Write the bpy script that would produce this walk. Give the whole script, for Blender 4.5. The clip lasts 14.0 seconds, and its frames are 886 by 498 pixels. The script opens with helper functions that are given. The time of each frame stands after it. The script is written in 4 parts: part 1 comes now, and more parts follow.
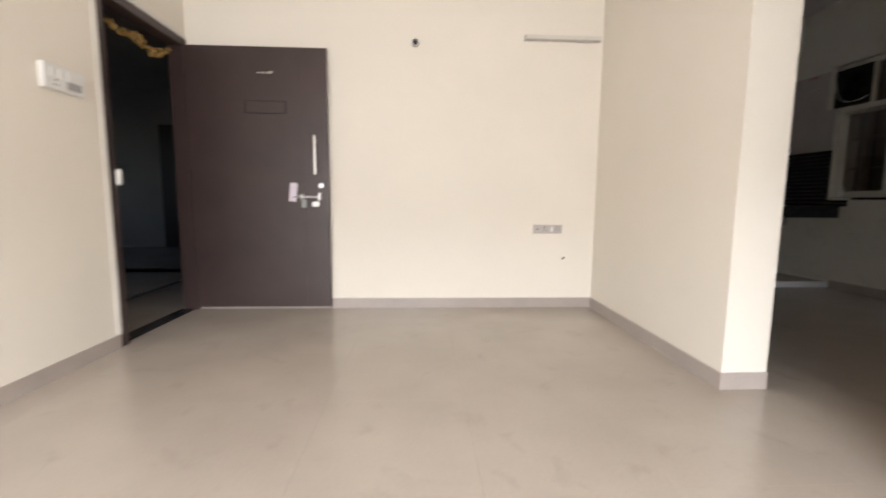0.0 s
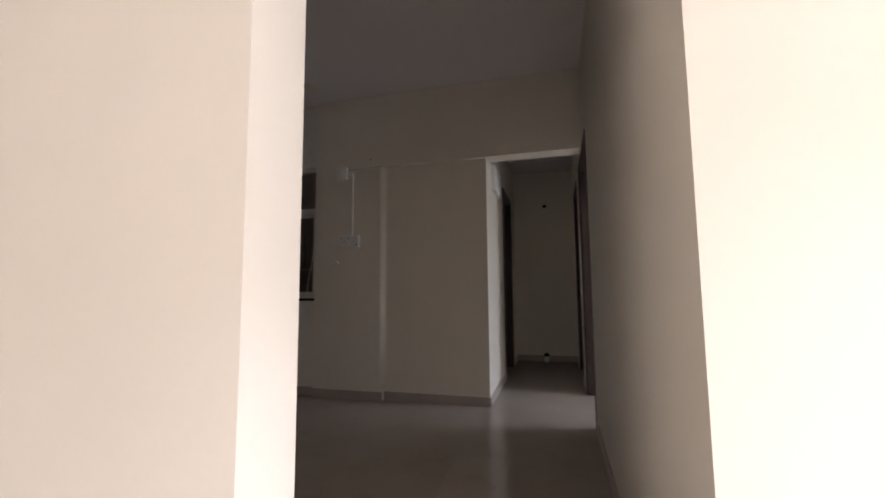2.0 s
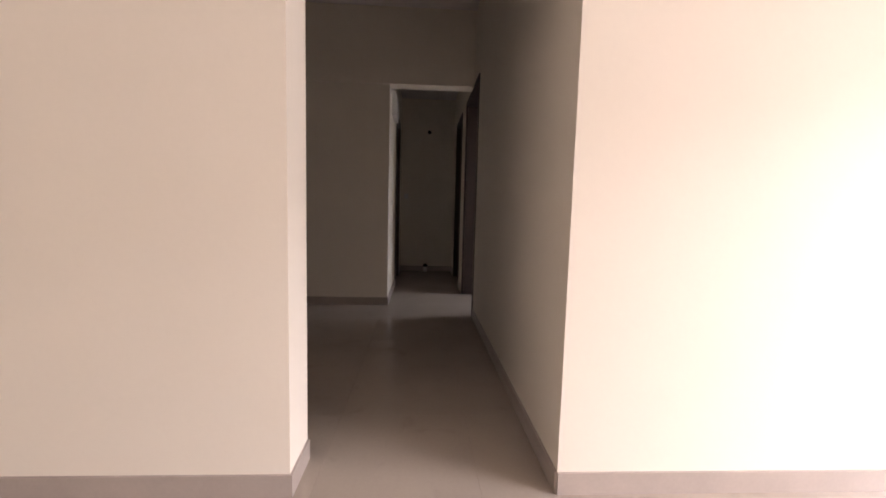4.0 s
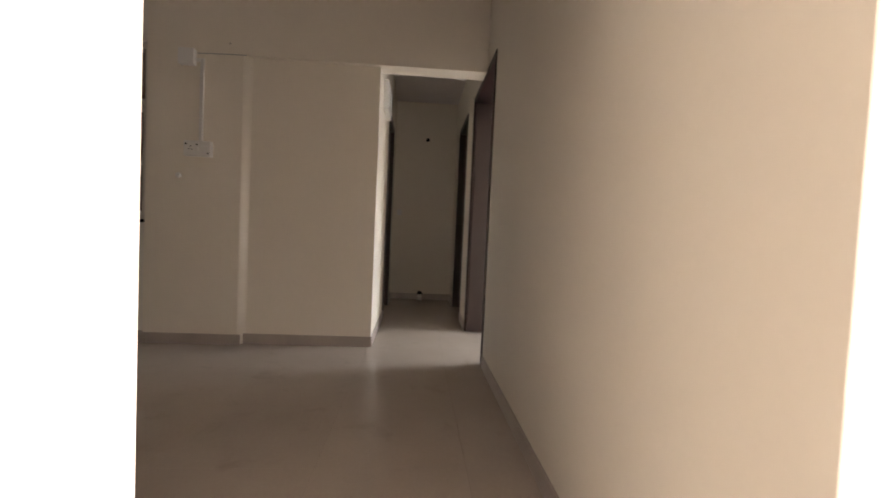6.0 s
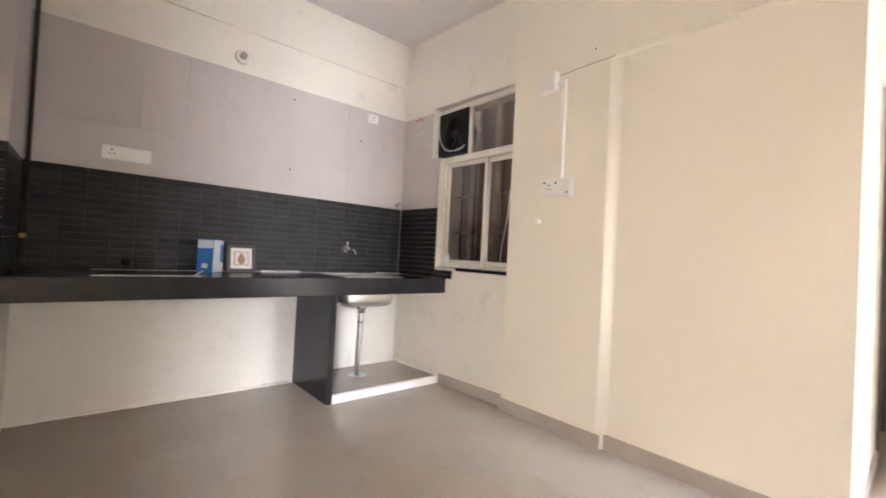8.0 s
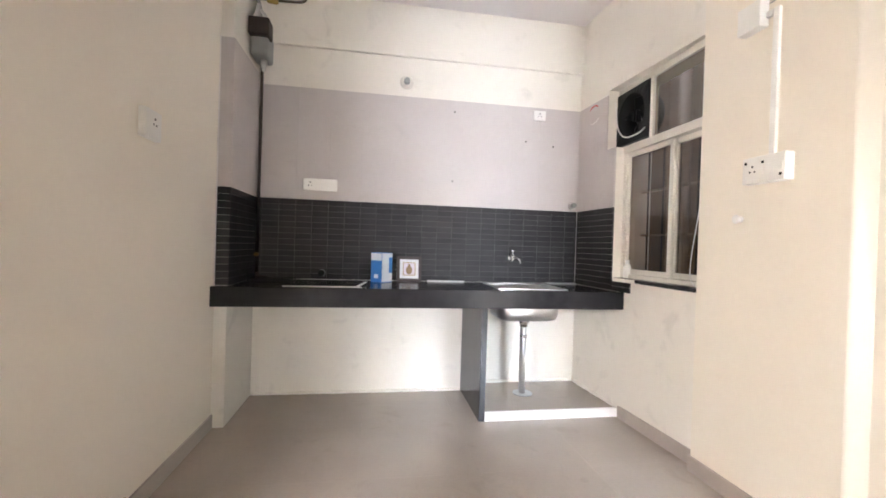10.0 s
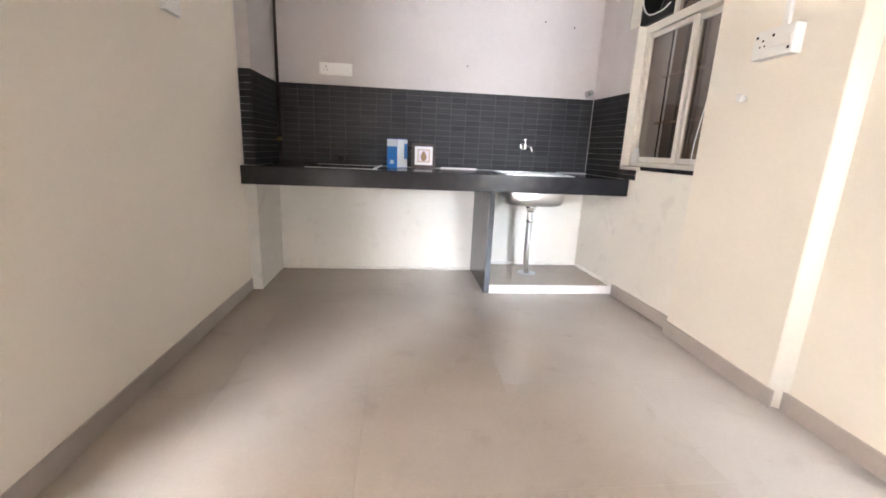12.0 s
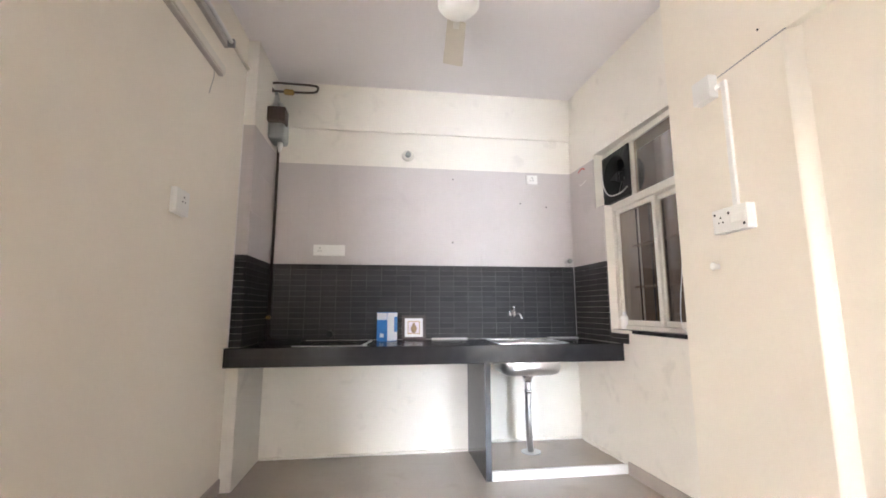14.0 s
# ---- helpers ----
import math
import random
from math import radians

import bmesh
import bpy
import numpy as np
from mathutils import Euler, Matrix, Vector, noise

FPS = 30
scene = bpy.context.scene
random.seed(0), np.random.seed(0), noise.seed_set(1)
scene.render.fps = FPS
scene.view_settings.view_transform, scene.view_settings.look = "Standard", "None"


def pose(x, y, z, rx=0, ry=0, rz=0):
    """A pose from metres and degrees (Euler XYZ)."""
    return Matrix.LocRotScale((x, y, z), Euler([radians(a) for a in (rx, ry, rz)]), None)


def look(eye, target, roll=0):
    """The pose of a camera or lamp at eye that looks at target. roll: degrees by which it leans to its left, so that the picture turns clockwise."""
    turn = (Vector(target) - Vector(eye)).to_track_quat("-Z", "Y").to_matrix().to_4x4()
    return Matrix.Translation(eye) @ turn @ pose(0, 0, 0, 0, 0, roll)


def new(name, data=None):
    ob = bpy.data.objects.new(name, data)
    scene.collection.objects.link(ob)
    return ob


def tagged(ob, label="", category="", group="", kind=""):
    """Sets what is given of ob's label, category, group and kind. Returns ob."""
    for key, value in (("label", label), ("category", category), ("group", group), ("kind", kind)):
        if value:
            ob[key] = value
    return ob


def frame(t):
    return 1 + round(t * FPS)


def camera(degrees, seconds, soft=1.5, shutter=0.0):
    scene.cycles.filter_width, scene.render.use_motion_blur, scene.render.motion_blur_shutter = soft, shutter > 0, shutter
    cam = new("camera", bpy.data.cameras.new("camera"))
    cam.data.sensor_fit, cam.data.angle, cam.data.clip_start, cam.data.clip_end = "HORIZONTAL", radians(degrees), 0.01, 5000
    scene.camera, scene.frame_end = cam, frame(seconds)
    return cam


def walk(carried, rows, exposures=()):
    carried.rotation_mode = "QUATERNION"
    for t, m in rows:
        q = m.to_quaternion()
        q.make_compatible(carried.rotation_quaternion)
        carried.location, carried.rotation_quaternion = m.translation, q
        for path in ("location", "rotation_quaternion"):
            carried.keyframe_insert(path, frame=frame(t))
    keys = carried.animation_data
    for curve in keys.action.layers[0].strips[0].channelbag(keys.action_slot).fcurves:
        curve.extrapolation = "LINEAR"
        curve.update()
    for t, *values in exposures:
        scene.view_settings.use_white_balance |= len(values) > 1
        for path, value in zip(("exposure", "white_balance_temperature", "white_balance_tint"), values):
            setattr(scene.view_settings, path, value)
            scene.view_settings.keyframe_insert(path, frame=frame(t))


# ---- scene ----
cam = camera(93.4, 14.0, soft=1.7, shutter=0.25)
PATH = [
    (0, (0.668, 0.992, 0.922), (0.768, 2.976, 0.692), 0.5),
    (0.5, (0.783, 1.372, 0.987), (1.556, 3.216, 0.982), 0.1),
    (1, (1.04, 1.735, 1.02), (2.375, 3.215, 1.175), -0.4),
    (1.5, (1.191, 1.977, 0.975), (2.906, 2.972, 1.23), -1.0),
    (2, (1.305, 2.172, 1.075), (3.225, 2.7, 1.268), -0.5),
    (2.5, (1.206, 2.326, 1.11), (3.191, 2.554, 1.214), -0.1),
    (3, (0.978, 2.407, 1.06), (2.977, 2.47, 1.04), 0.4),
    (3.5, (0.749, 2.435, 1.052), (2.742, 2.371, 0.898), 1.0),
    (3.7, (0.672, 2.455, 1.056), (2.66, 2.362, 0.869), 1.2),
    (5.8, (1.547, 2.455, 1.005), (3.534, 2.24, 0.914), 2.5),
    (6, (1.68, 2.465, 0.99), (3.674, 2.332, 0.914), 2.6),
    (6.5, (2.043, 2.475, 1.0), (4.031, 2.69, 0.95), 2.5),
    (7, (2.365, 2.495, 1.055), (4.225, 3.226, 1.045), 2.4),
    (7.5, (2.628, 2.55, 1.06), (4.237, 3.738, 1.088), 3.0),
    (8, (2.829, 2.628, 1.089), (4.132, 4.146, 1.122), 3.0),
    (8.5, (2.991, 2.719, 1.099), (3.936, 4.481, 1.131), 2.8),
    (8.7, (3.057, 2.718, 1.111), (3.891, 4.536, 1.146), 2.8),
    (10.8, (3.532, 2.536, 1.199), (3.746, 4.523, 1.113), 1.3),
    (11, (3.526, 2.522, 1.174), (3.746, 4.503, 1.008), 1.3),
    (11.5, (3.525, 2.448, 1.091), (3.74, 4.397, 0.696), 1.9),
    (12, (3.511, 2.384, 1.06), (3.726, 4.316, 0.592), 2.5),
    (12.5, (3.523, 2.418, 1.093), (3.718, 4.406, 1.003), 2.0),
    (13, (3.505, 2.431, 1.112), (3.722, 4.416, 1.228), 1.3),
    (13.5, (3.52, 2.429, 1.113), (3.76, 4.404, 1.317), 0.6),
    (14, (3.491, 2.438, 1.141), (3.751, 4.4, 1.427), -0.1),
]
EXPO = [(0, -0.15, 6500, 14), (0.5, 0.0, 6400, 13), (1.0, -0.1, 6400, 17), (2.0, 0.05, 6450, 21), (3.0, -0.2, 6600, 27), (3.7, -0.35, 7050, 30), (5.8, 0.7, 7100, 21), (6.5, 2.1, 7900, 24),
        (7.0, 2.6, 7500, 23), (7.5, 2.95, 7200, 20), (8.0, 3.1, 6700, 18), (8.7, 3.45, 6450, 17), (11, 3.55, 6300, 17), (14, 3.55, 6250, 16)]
walk(cam, [(t, look(eye, target, roll)) for t, eye, target, roll in PATH], EXPO)

# ---- world and lights ----
world = bpy.data.worlds.new("sky")
scene.world = world
world.use_nodes = True
wn = world.node_tree
sky = wn.nodes.new("ShaderNodeTexSky")
sky.sky_type = "NISHITA"
sky.sun_disc = False
sky.sun_elevation, sky.sun_rotation = radians(55), radians(40)
wn.links.new(sky.outputs[0], wn.nodes["Background"].inputs[0])
wn.nodes["Background"].inputs[1].default_value = 0.1


def area(name, eye, target, w, h, watts, col):
    lamp = bpy.data.lights.new(name, "AREA")
    lamp.shape, lamp.size, lamp.size_y = "RECTANGLE", w, h
    lamp.energy, lamp.color = watts, col
    ob = new(name, lamp)
    ob.matrix_world = look(eye, target)
    return ob


# daylight standing in the openings of the balcony door, the bedroom window and the kitchen shaft
area("balcony_daylight", (0.2, -2.22, 1.15), (-0.1, 4, 1.0), 2.3, 2.1, 150, (0.94, 0.97, 1.0))
area("balcony_sky", (0.2, -5.6, 3.5), (0.2, 3.2, 0.4), 6.4, 1.2, 2600, (0.88, 0.95, 1.0))
area("bedroom_daylight", (5.55, -1.02, 1.5), (4.9, 4, 1.0), 1.25, 1.3, 24, (0.85, 0.94, 1.0))
area("bedroom_sky", (5.55, -2.7, 2.75), (5.25, 1.9, 0.35), 1.7, 1.0, 150, (0.72, 0.86, 1.0))

# ---- materials ----


def mat(name, col, rough=0.6, metal=0.0, var=0.06, scale=6.0, grain=120.0, bump=0.05, spec=0.5, rnd=0.0, rr=0.0, stain=0.0):
    """Two scales of colour variation, fine relief; rnd: variation from piece to piece."""
    m = bpy.data.materials.new(name)
    m.use_nodes = True
    nt = m.node_tree
    b = nt.nodes["Principled BSDF"]
    b.inputs["Roughness"].default_value, b.inputs["Metallic"].default_value = rough, metal
    b.inputs["Specular IOR Level"].default_value = spec
    tc = nt.nodes.new("ShaderNodeTexCoord")
    geo = nt.nodes.new("ShaderNodeNewGeometry")
    n1 = nt.nodes.new("ShaderNodeTexNoise")
    n1.inputs["Scale"].default_value, n1.inputs["Detail"].default_value = scale, 4
    n2 = nt.nodes.new("ShaderNodeTexNoise")
    n2.inputs["Scale"].default_value, n2.inputs["Detail"].default_value = grain, 3
    for n in (n1, n2):
        nt.links.new(geo.outputs["Position"], n.inputs["Vector"])
    add = nt.nodes.new("ShaderNodeMath")
    add.operation = "MULTIPLY_ADD"
    add.inputs[1].default_value = 0.35
    nt.links.new(n2.outputs[0], add.inputs[0])
    nt.links.new(n1.outputs[0], add.inputs[2])
    last = add.outputs[0]
    if rnd:
        oi = nt.nodes.new("ShaderNodeObjectInfo")
        ad = nt.nodes.new("ShaderNodeMath")
        ad.operation = "MULTIPLY_ADD"
        ad.inputs[1].default_value = rnd
        nt.links.new(oi.outputs["Random"], ad.inputs[0])
        nt.links.new(last, ad.inputs[2])
        last = ad.outputs[0]
    mr = nt.nodes.new("ShaderNodeMapRange")
    mr.inputs[1].default_value, mr.inputs[2].default_value = 0.35, 1.05 + rnd
    mr.inputs[3].default_value, mr.inputs[4].default_value = 1 - var, 1 + var
    nt.links.new(last, mr.inputs[0])
    mx = nt.nodes.new("ShaderNodeVectorMath")
    mx.operation = "SCALE"
    mx.inputs[0].default_value = col
    nt.links.new(mr.outputs[0], mx.inputs["Scale"])
    nt.links.new(mx.outputs[0], b.inputs["Base Color"])
    if stain:
        n4 = nt.nodes.new("ShaderNodeTexNoise")
        n4.inputs["Scale"].default_value, n4.inputs["Detail"].default_value = 5.5, 5
        n4.inputs["Distortion"].default_value = 0.6
        nt.links.new(geo.outputs["Position"], n4.inputs["Vector"])
        sm = nt.nodes.new("ShaderNodeMapRange")
        sm.inputs[1].default_value, sm.inputs[2].default_value = 0.60, 0.75
        sm.inputs[3].default_value, sm.inputs[4].default_value = 1.0, 1.0 - stain
        nt.links.new(n4.outputs[0], sm.inputs[0])
        sv = nt.nodes.new("ShaderNodeVectorMath")
        sv.operation = "SCALE"
        nt.links.new(mx.outputs[0], sv.inputs[0])
        nt.links.new(sm.outputs[0], sv.inputs["Scale"])
        nt.links.new(sv.outputs[0], b.inputs["Base Color"])
    if bump:
        bp = nt.nodes.new("ShaderNodeBump")
        bp.inputs["Strength"].default_value, bp.inputs["Distance"].default_value = bump, 0.004
        nt.links.new(last, bp.inputs["Height"])
        nt.links.new(bp.outputs[0], b.inputs["Normal"])
    if rr:
        n3 = nt.nodes.new("ShaderNodeTexNoise")
        n3.inputs["Scale"].default_value, n3.inputs["Detail"].default_value = 1.7, 2
        nt.links.new(geo.outputs["Position"], n3.inputs["Vector"])
        ro = nt.nodes.new("ShaderNodeMapRange")
        ro.inputs[1].default_value, ro.inputs[2].default_value = 0.2, 0.8
        ro.inputs[3].default_value, ro.inputs[4].default_value = rough, rough + rr
        nt.links.new(n3.outputs[0], ro.inputs[0])
        nt.links.new(ro.outputs[0], b.inputs["Roughness"])
    return m


PAINT = mat("cream_wall_paint", (0.83, 0.775, 0.68), 0.55, var=0.03, scale=1.3, grain=45, bump=0.12, spec=0.3)
WHITE = mat("white_wall_paint", (0.80, 0.765, 0.70), 0.6, var=0.04, scale=2.2, grain=45, bump=0.15, spec=0.3, stain=0.12)
CEIL = mat("ceiling_paint", (0.80, 0.765, 0.76), 0.7, var=0.02, scale=1.0, grain=60, bump=0.08, spec=0.2)
FLOOR = mat("vitrified_floor_tile", (0.42, 0.362, 0.308), 0.15, var=0.10, scale=2.2, grain=60, bump=0.008, rnd=0.05, rr=0.07, stain=0.11)
GROUT = mat("floor_grout", (0.45, 0.385, 0.33), 0.8)
SKIRT = mat("skirting_tile", (0.42, 0.365, 0.325), 0.3, var=0.1, scale=5, grain=80, bump=0.03)
GRANITE = mat("black_granite", (0.02, 0.019, 0.021), 0.2, var=0.35, scale=14, grain=220, bump=0.01, spec=0.28)
WOODDK = mat("dark_brown_door_laminate", (0.048, 0.030, 0.027), 0.36, var=0.25, scale=3, grain=90, bump=0.03)
WOODRD = mat("red_brown_door_frame", (0.032, 0.014, 0.013), 0.45, var=0.25, scale=3, grain=90, bump=0.04)
PLASTIC = mat("white_plastic", (0.80, 0.79, 0.76), 0.35, var=0.02, bump=0)
GREYPL = mat("grey_plastic", (0.35, 0.35, 0.35), 0.4, var=0.05, bump=0)
BLACK = mat("black_plastic", (0.006, 0.006, 0.0065), 0.4, var=0.2, bump=0, spec=0.2)
STEEL = mat("brushed_steel", (0.62, 0.61, 0.60), 0.28, metal=1.0, var=0.08, scale=9, bump=0.02)
CHROME = mat("chrome", (0.75, 0.75, 0.76), 0.1, metal=1.0, var=0.03, bump=0)
ALU = mat("cream_aluminium_frame", (0.70, 0.67, 0.60), 0.4, var=0.05, scale=8, bump=0.02)
TILEW = mat("pale_wall_tile", (0.54, 0.50, 0.488), 0.5, var=0.05, scale=2, grain=30, bump=0.015, spec=0.25, rnd=0.02, stain=0.05)
MARBLE = mat("white_marble_edge", (0.74, 0.71, 0.69), 0.35, var=0.1, scale=6, bump=0.02)
BRASS = mat("aged_brass", (0.45, 0.30, 0.11), 0.4, metal=1.0, var=0.2, bump=0.02)
METER = mat("grey_meter_casing", (0.30, 0.31, 0.30), 0.45, var=0.1, bump=0.02)
RUSTP = mat("dark_brown_pipe_paint", (0.045, 0.028, 0.022), 0.5, var=0.3, bump=0.05)
BLUE = mat("blue_card", (0.03, 0.18, 0.50), 0.5, var=0.08, bump=0)
CARD = mat("white_card", (0.75, 0.76, 0.78), 0.5, var=0.05, bump=0)
GOLD = mat("bronze_relief", (0.30, 0.20, 0.11), 0.5, metal=0.3, var=0.2, bump=0.1)
RED = mat("red_wire", (0.5, 0.04, 0.03), 0.5, bump=0)
PETAL = mat("marigold_petals", (0.34, 0.21, 0.06), 0.7, var=0.3, scale=40, bump=0.1)
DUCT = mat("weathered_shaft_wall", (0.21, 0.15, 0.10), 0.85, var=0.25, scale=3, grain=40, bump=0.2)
PIPEC = mat("shaft_pipe", (0.34, 0.26, 0.19), 0.6, var=0.15, bump=0.03)
FANC = mat("cream_fan_enamel", (0.60, 0.54, 0.44), 0.4, var=0.06, bump=0.01)
DULLPL = mat("dull_grey_plastic", (0.50, 0.46, 0.43), 0.4, var=0.05, bump=0)
PINK = mat("pale_card_tag", (0.72, 0.66, 0.74), 0.5, bump=0)
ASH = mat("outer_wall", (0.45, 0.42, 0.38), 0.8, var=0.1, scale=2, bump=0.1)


def glass_mat(name, col, rough):
    m = bpy.data.materials.new(name)
    m.use_nodes = True
    b = m.node_tree.nodes["Principled BSDF"]
    b.inputs["Base Color"].default_value = (*col, 1)
    b.inputs["Roughness"].default_value = rough
    b.inputs["Transmission Weight"].default_value = 1.0
    b.inputs["IOR"].default_value = 1.45
    return m


GLASS = glass_mat("window_glass", (0.66, 0.58, 0.50), 0.03)


DADO = mat("charcoal_dado_tile", (0.027, 0.025, 0.026), 0.48, var=0.55, scale=7, grain=60, bump=0.03, spec=0.22, rnd=0.55)
DGROUT = mat("grey_dado_grout", (0.13, 0.125, 0.12), 0.8, var=0.3, scale=5)

# ---- mesh helpers ----


def box(bm, x0, x1, y0, y1, z0, z1):
    vs = [bm.verts.new((x, y, z)) for z in (z0, z1) for x, y in ((x0, y0), (x1, y0), (x1, y1), (x0, y1))]
    for f in ((3, 2, 1, 0), (4, 5, 6, 7), (0, 1, 5, 4), (1, 2, 6, 5), (2, 3, 7, 6), (3, 0, 4, 7)):
        bm.faces.new([vs[i] for i in f])


def bevel(bm, w, seg=2):
    bmesh.ops.bevel(bm, geom=list(bm.edges), offset=w, segments=seg, affect="EDGES", profile=0.5)


def boxes(*bs, bev=0.0, seg=2):
    bm = bmesh.new()
    for b in bs:
        box(bm, *b)
    if bev:
        bevel(bm, bev, seg)
    return bm


def tube(points, r, sides=12, closed_ends=True, bm=None):
    """A pipe of radius r (or one radius a point) swept along the points."""
    bm = bm or bmesh.new()
    pts = [Vector(p) for p in points]
    rs = r if isinstance(r, (list, tuple)) else [r] * len(pts)
    rings, up = [], None
    for i, p in enumerate(pts):
        d = (pts[min(i + 1, len(pts) - 1)] - pts[max(i - 1, 0)]).normalized()
        if up is None:
            up = Vector((0, 0, 1)) if abs(d.z) < 0.9 else Vector((1, 0, 0))
        side = d.cross(up).normalized()
        up = side.cross(d).normalized()
        rings.append([bm.verts.new(p + rs[i] * (math.cos(a) * side + math.sin(a) * up))
                      for a in (2 * math.pi * k / sides for k in range(sides))])
    for a, b in zip(rings, rings[1:]):
        for k in range(sides):
            bm.faces.new((a[k], a[(k + 1) % sides], b[(k + 1) % sides], b[k])).smooth = True
    if closed_ends:
        bm.faces.new(rings[0])
        bm.faces.new(rings[-1][::-1])
    bmesh.ops.recalc_face_normals(bm, faces=bm.faces)
    return bm


def smooth_path(pts, n=8):
    """Catmull-Rom through the points."""
    p = [Vector(a) for a in pts]
    p = [2 * p[0] - p[1]] + p + [2 * p[-1] - p[-2]]
    out = []
    for i in range(1, len(p) - 2):
        for k in range(n):
            t = k / n
            out.append(0.5 * (2 * p[i] + (p[i + 1] - p[i - 1]) * t + (2 * p[i - 1] - 5 * p[i] + 4 * p[i + 1] - p[i + 2]) * t * t
                              + (3 * p[i] - p[i - 1] - 3 * p[i + 1] + p[i + 2]) * t ** 3))
    return out + [p[-2]]


def mesh_ob(name, bm, material):
    me = bpy.data.meshes.new(name)
    bm.to_mesh(me)
    bm.free()
    me.materials.append(material)
    return new(name, me)


def part(name, bm, material, parent, label=""):
    ob = mesh_ob(name, bm, material)
    ob.parent = parent
    ob.matrix_parent_inverse = parent.matrix_world.inverted()
    return tagged(ob, label) if label else ob


def structure(name, bm, material, label, category):
    return tagged(mesh_ob(name, bm, material), label, category, kind="structure")


def thing(name, at, label, category, group=""):
    ob = new(name)
    ob.location = at
    ob.empty_display_size = 0.1
    bpy.context.view_layer.update()
    return tagged(ob, label, category, group)


def prism_set(*items):
    bm = bmesh.new()
    for pts, z0, z1 in items:
        lo = [bm.verts.new((x, y, z0)) for x, y in pts]
        hi = [bm.verts.new((x, y, z1)) for x, y in pts]
        bm.faces.new(lo[::-1])
        bm.faces.new(hi)
        for k in range(len(pts)):
            bm.faces.new((lo[k], lo[(k + 1) % len(pts)], hi[(k + 1) % len(pts)], hi[k]))
    return bm


def prisms(pts, z0, z1, extra=()):
    bm = prism_set((pts, z0, z1))
    for e in extra:
        box(bm, *e)
    return bm


# ---- structure ----
HL, HK = 2.805, 3.095            # ceilings of the living room and the kitchen
XW, YN = -1.195, 4.538            # living room's west and north walls
XP0, XP1 = 2.155, 2.455          # partition to the kitchen
XS1 = 2.388                     # its free end
YG0, YG1 = 1.925, 2.912          # gap into the kitchen
YK = 5.985                      # kitchen's north wall
XE, XPL, XB = 5.225, 5.17, 5.215  # kitchen's east wall, its pilaster, the panel beside the passage
YP = 2.81                       # passage's north wall
XF = 7.834                       # passage's far wall
YS = -1.1                       # bedroom's outer wall
YB = -2.3                       # living room's balcony wall

structure("floor", boxes((-4.2, 8.3, -1.3, 6.3, -0.2, -0.0035), (XW - 0.1, XP0 + 0.15, YB - 0.2, -1.3, -0.2, -0.0035)), GROUT, "sand and cement bed under the floor tiles", "floor")
structure("wall_north", boxes((XW - 0.1, XP0, YN, YN + 0.15, 0, 3.25)), PAINT, "cream painted plaster wall of the living room", "wall")
structure("wall_west", boxes((XW - 0.1, XW, YB - 0.2, 3.6, 0, 3.25), (XW - 0.1, XW, 3.6, YN, 2.16, 3.25)),
          PAINT, "cream painted plaster wall with the entrance opening", "wall")
structure("wall_partition", prisms([(XP0, YG1), (XS1, YG1), (2.44, 3.4), (XP1, 5.40), (XP1, 6.2), (XP0, 6.2)], 0, 3.25, extra=[(XP0, XS1, YG0, YG1, 2.215, 3.25)]),
          PAINT, "cream painted partition between living room and kitchen", "wall")
structure("wall_living_east", boxes((XP0, XP0 + 0.15, YB - 0.2, YG0 - 0.15, 0, 3.25), (XP0, 4.765, YG0 - 0.15, YG0, 0, 3.25)),
          PAINT, "cream painted plaster wall turning into the passage", "wall")
structure("wall_passage_south", boxes((4.765, 5.93, 1.70, YG0, 2.36, 3.25), (5.93, 6.45, 1.70, YG0, 0, 3.25), (6.45, 7.3, 1.70, YG0, 2.36, 3.25),
                                      (7.3, 8.2, 1.70, YG0, 0, 3.25)), PAINT, "cream painted passage wall with two doorways", "wall")
structure("wall_south", boxes((XW, -1.0, YB - 0.2, YB, 0, 3.25), (-1.0, 1.4, YB - 0.2, YB, 2.25, 3.25), (1.4, XP0, YB - 0.2, YB, 0, 3.25), (XP0 + 0.15, 4.9, YS - 0.2, YS, 0, 3.25),
                              (4.9, 6.2, YS - 0.2, YS, 0, 0.85), (4.9, 6.2, YS - 0.2, YS, 2.15, 3.25), (6.2, 8.2, YS - 0.2, YS, 0, 3.25)),
          PAINT, "cream painted outer wall with balcony opening and window", "wall")
structure("wall_kitchen_north", boxes((XP1, 5.47, YK, YK + 0.17, 0, 2.685), (XP1, 5.47, YK - 0.025, YK + 0.17, 2.685, 3.25)),
          WHITE, "off-white kitchen wall with a shallow beam above", "wall")
WY0, WY1, WZ0, WZ1 = 4.632, 5.575, 0.99, 2.41
YL, ZT = 5.462, 1.955          # lower window's far edge, transom


def ex(y):
    """The kitchen's east wall runs a little out of square."""
    return 5.150 + (YK - y) * 0.056


def east(y0, y1, z0, z1):
    return [(ex(y0), y0), (5.47, y0), (5.47, y1), (ex(y1), y1)], z0, z1


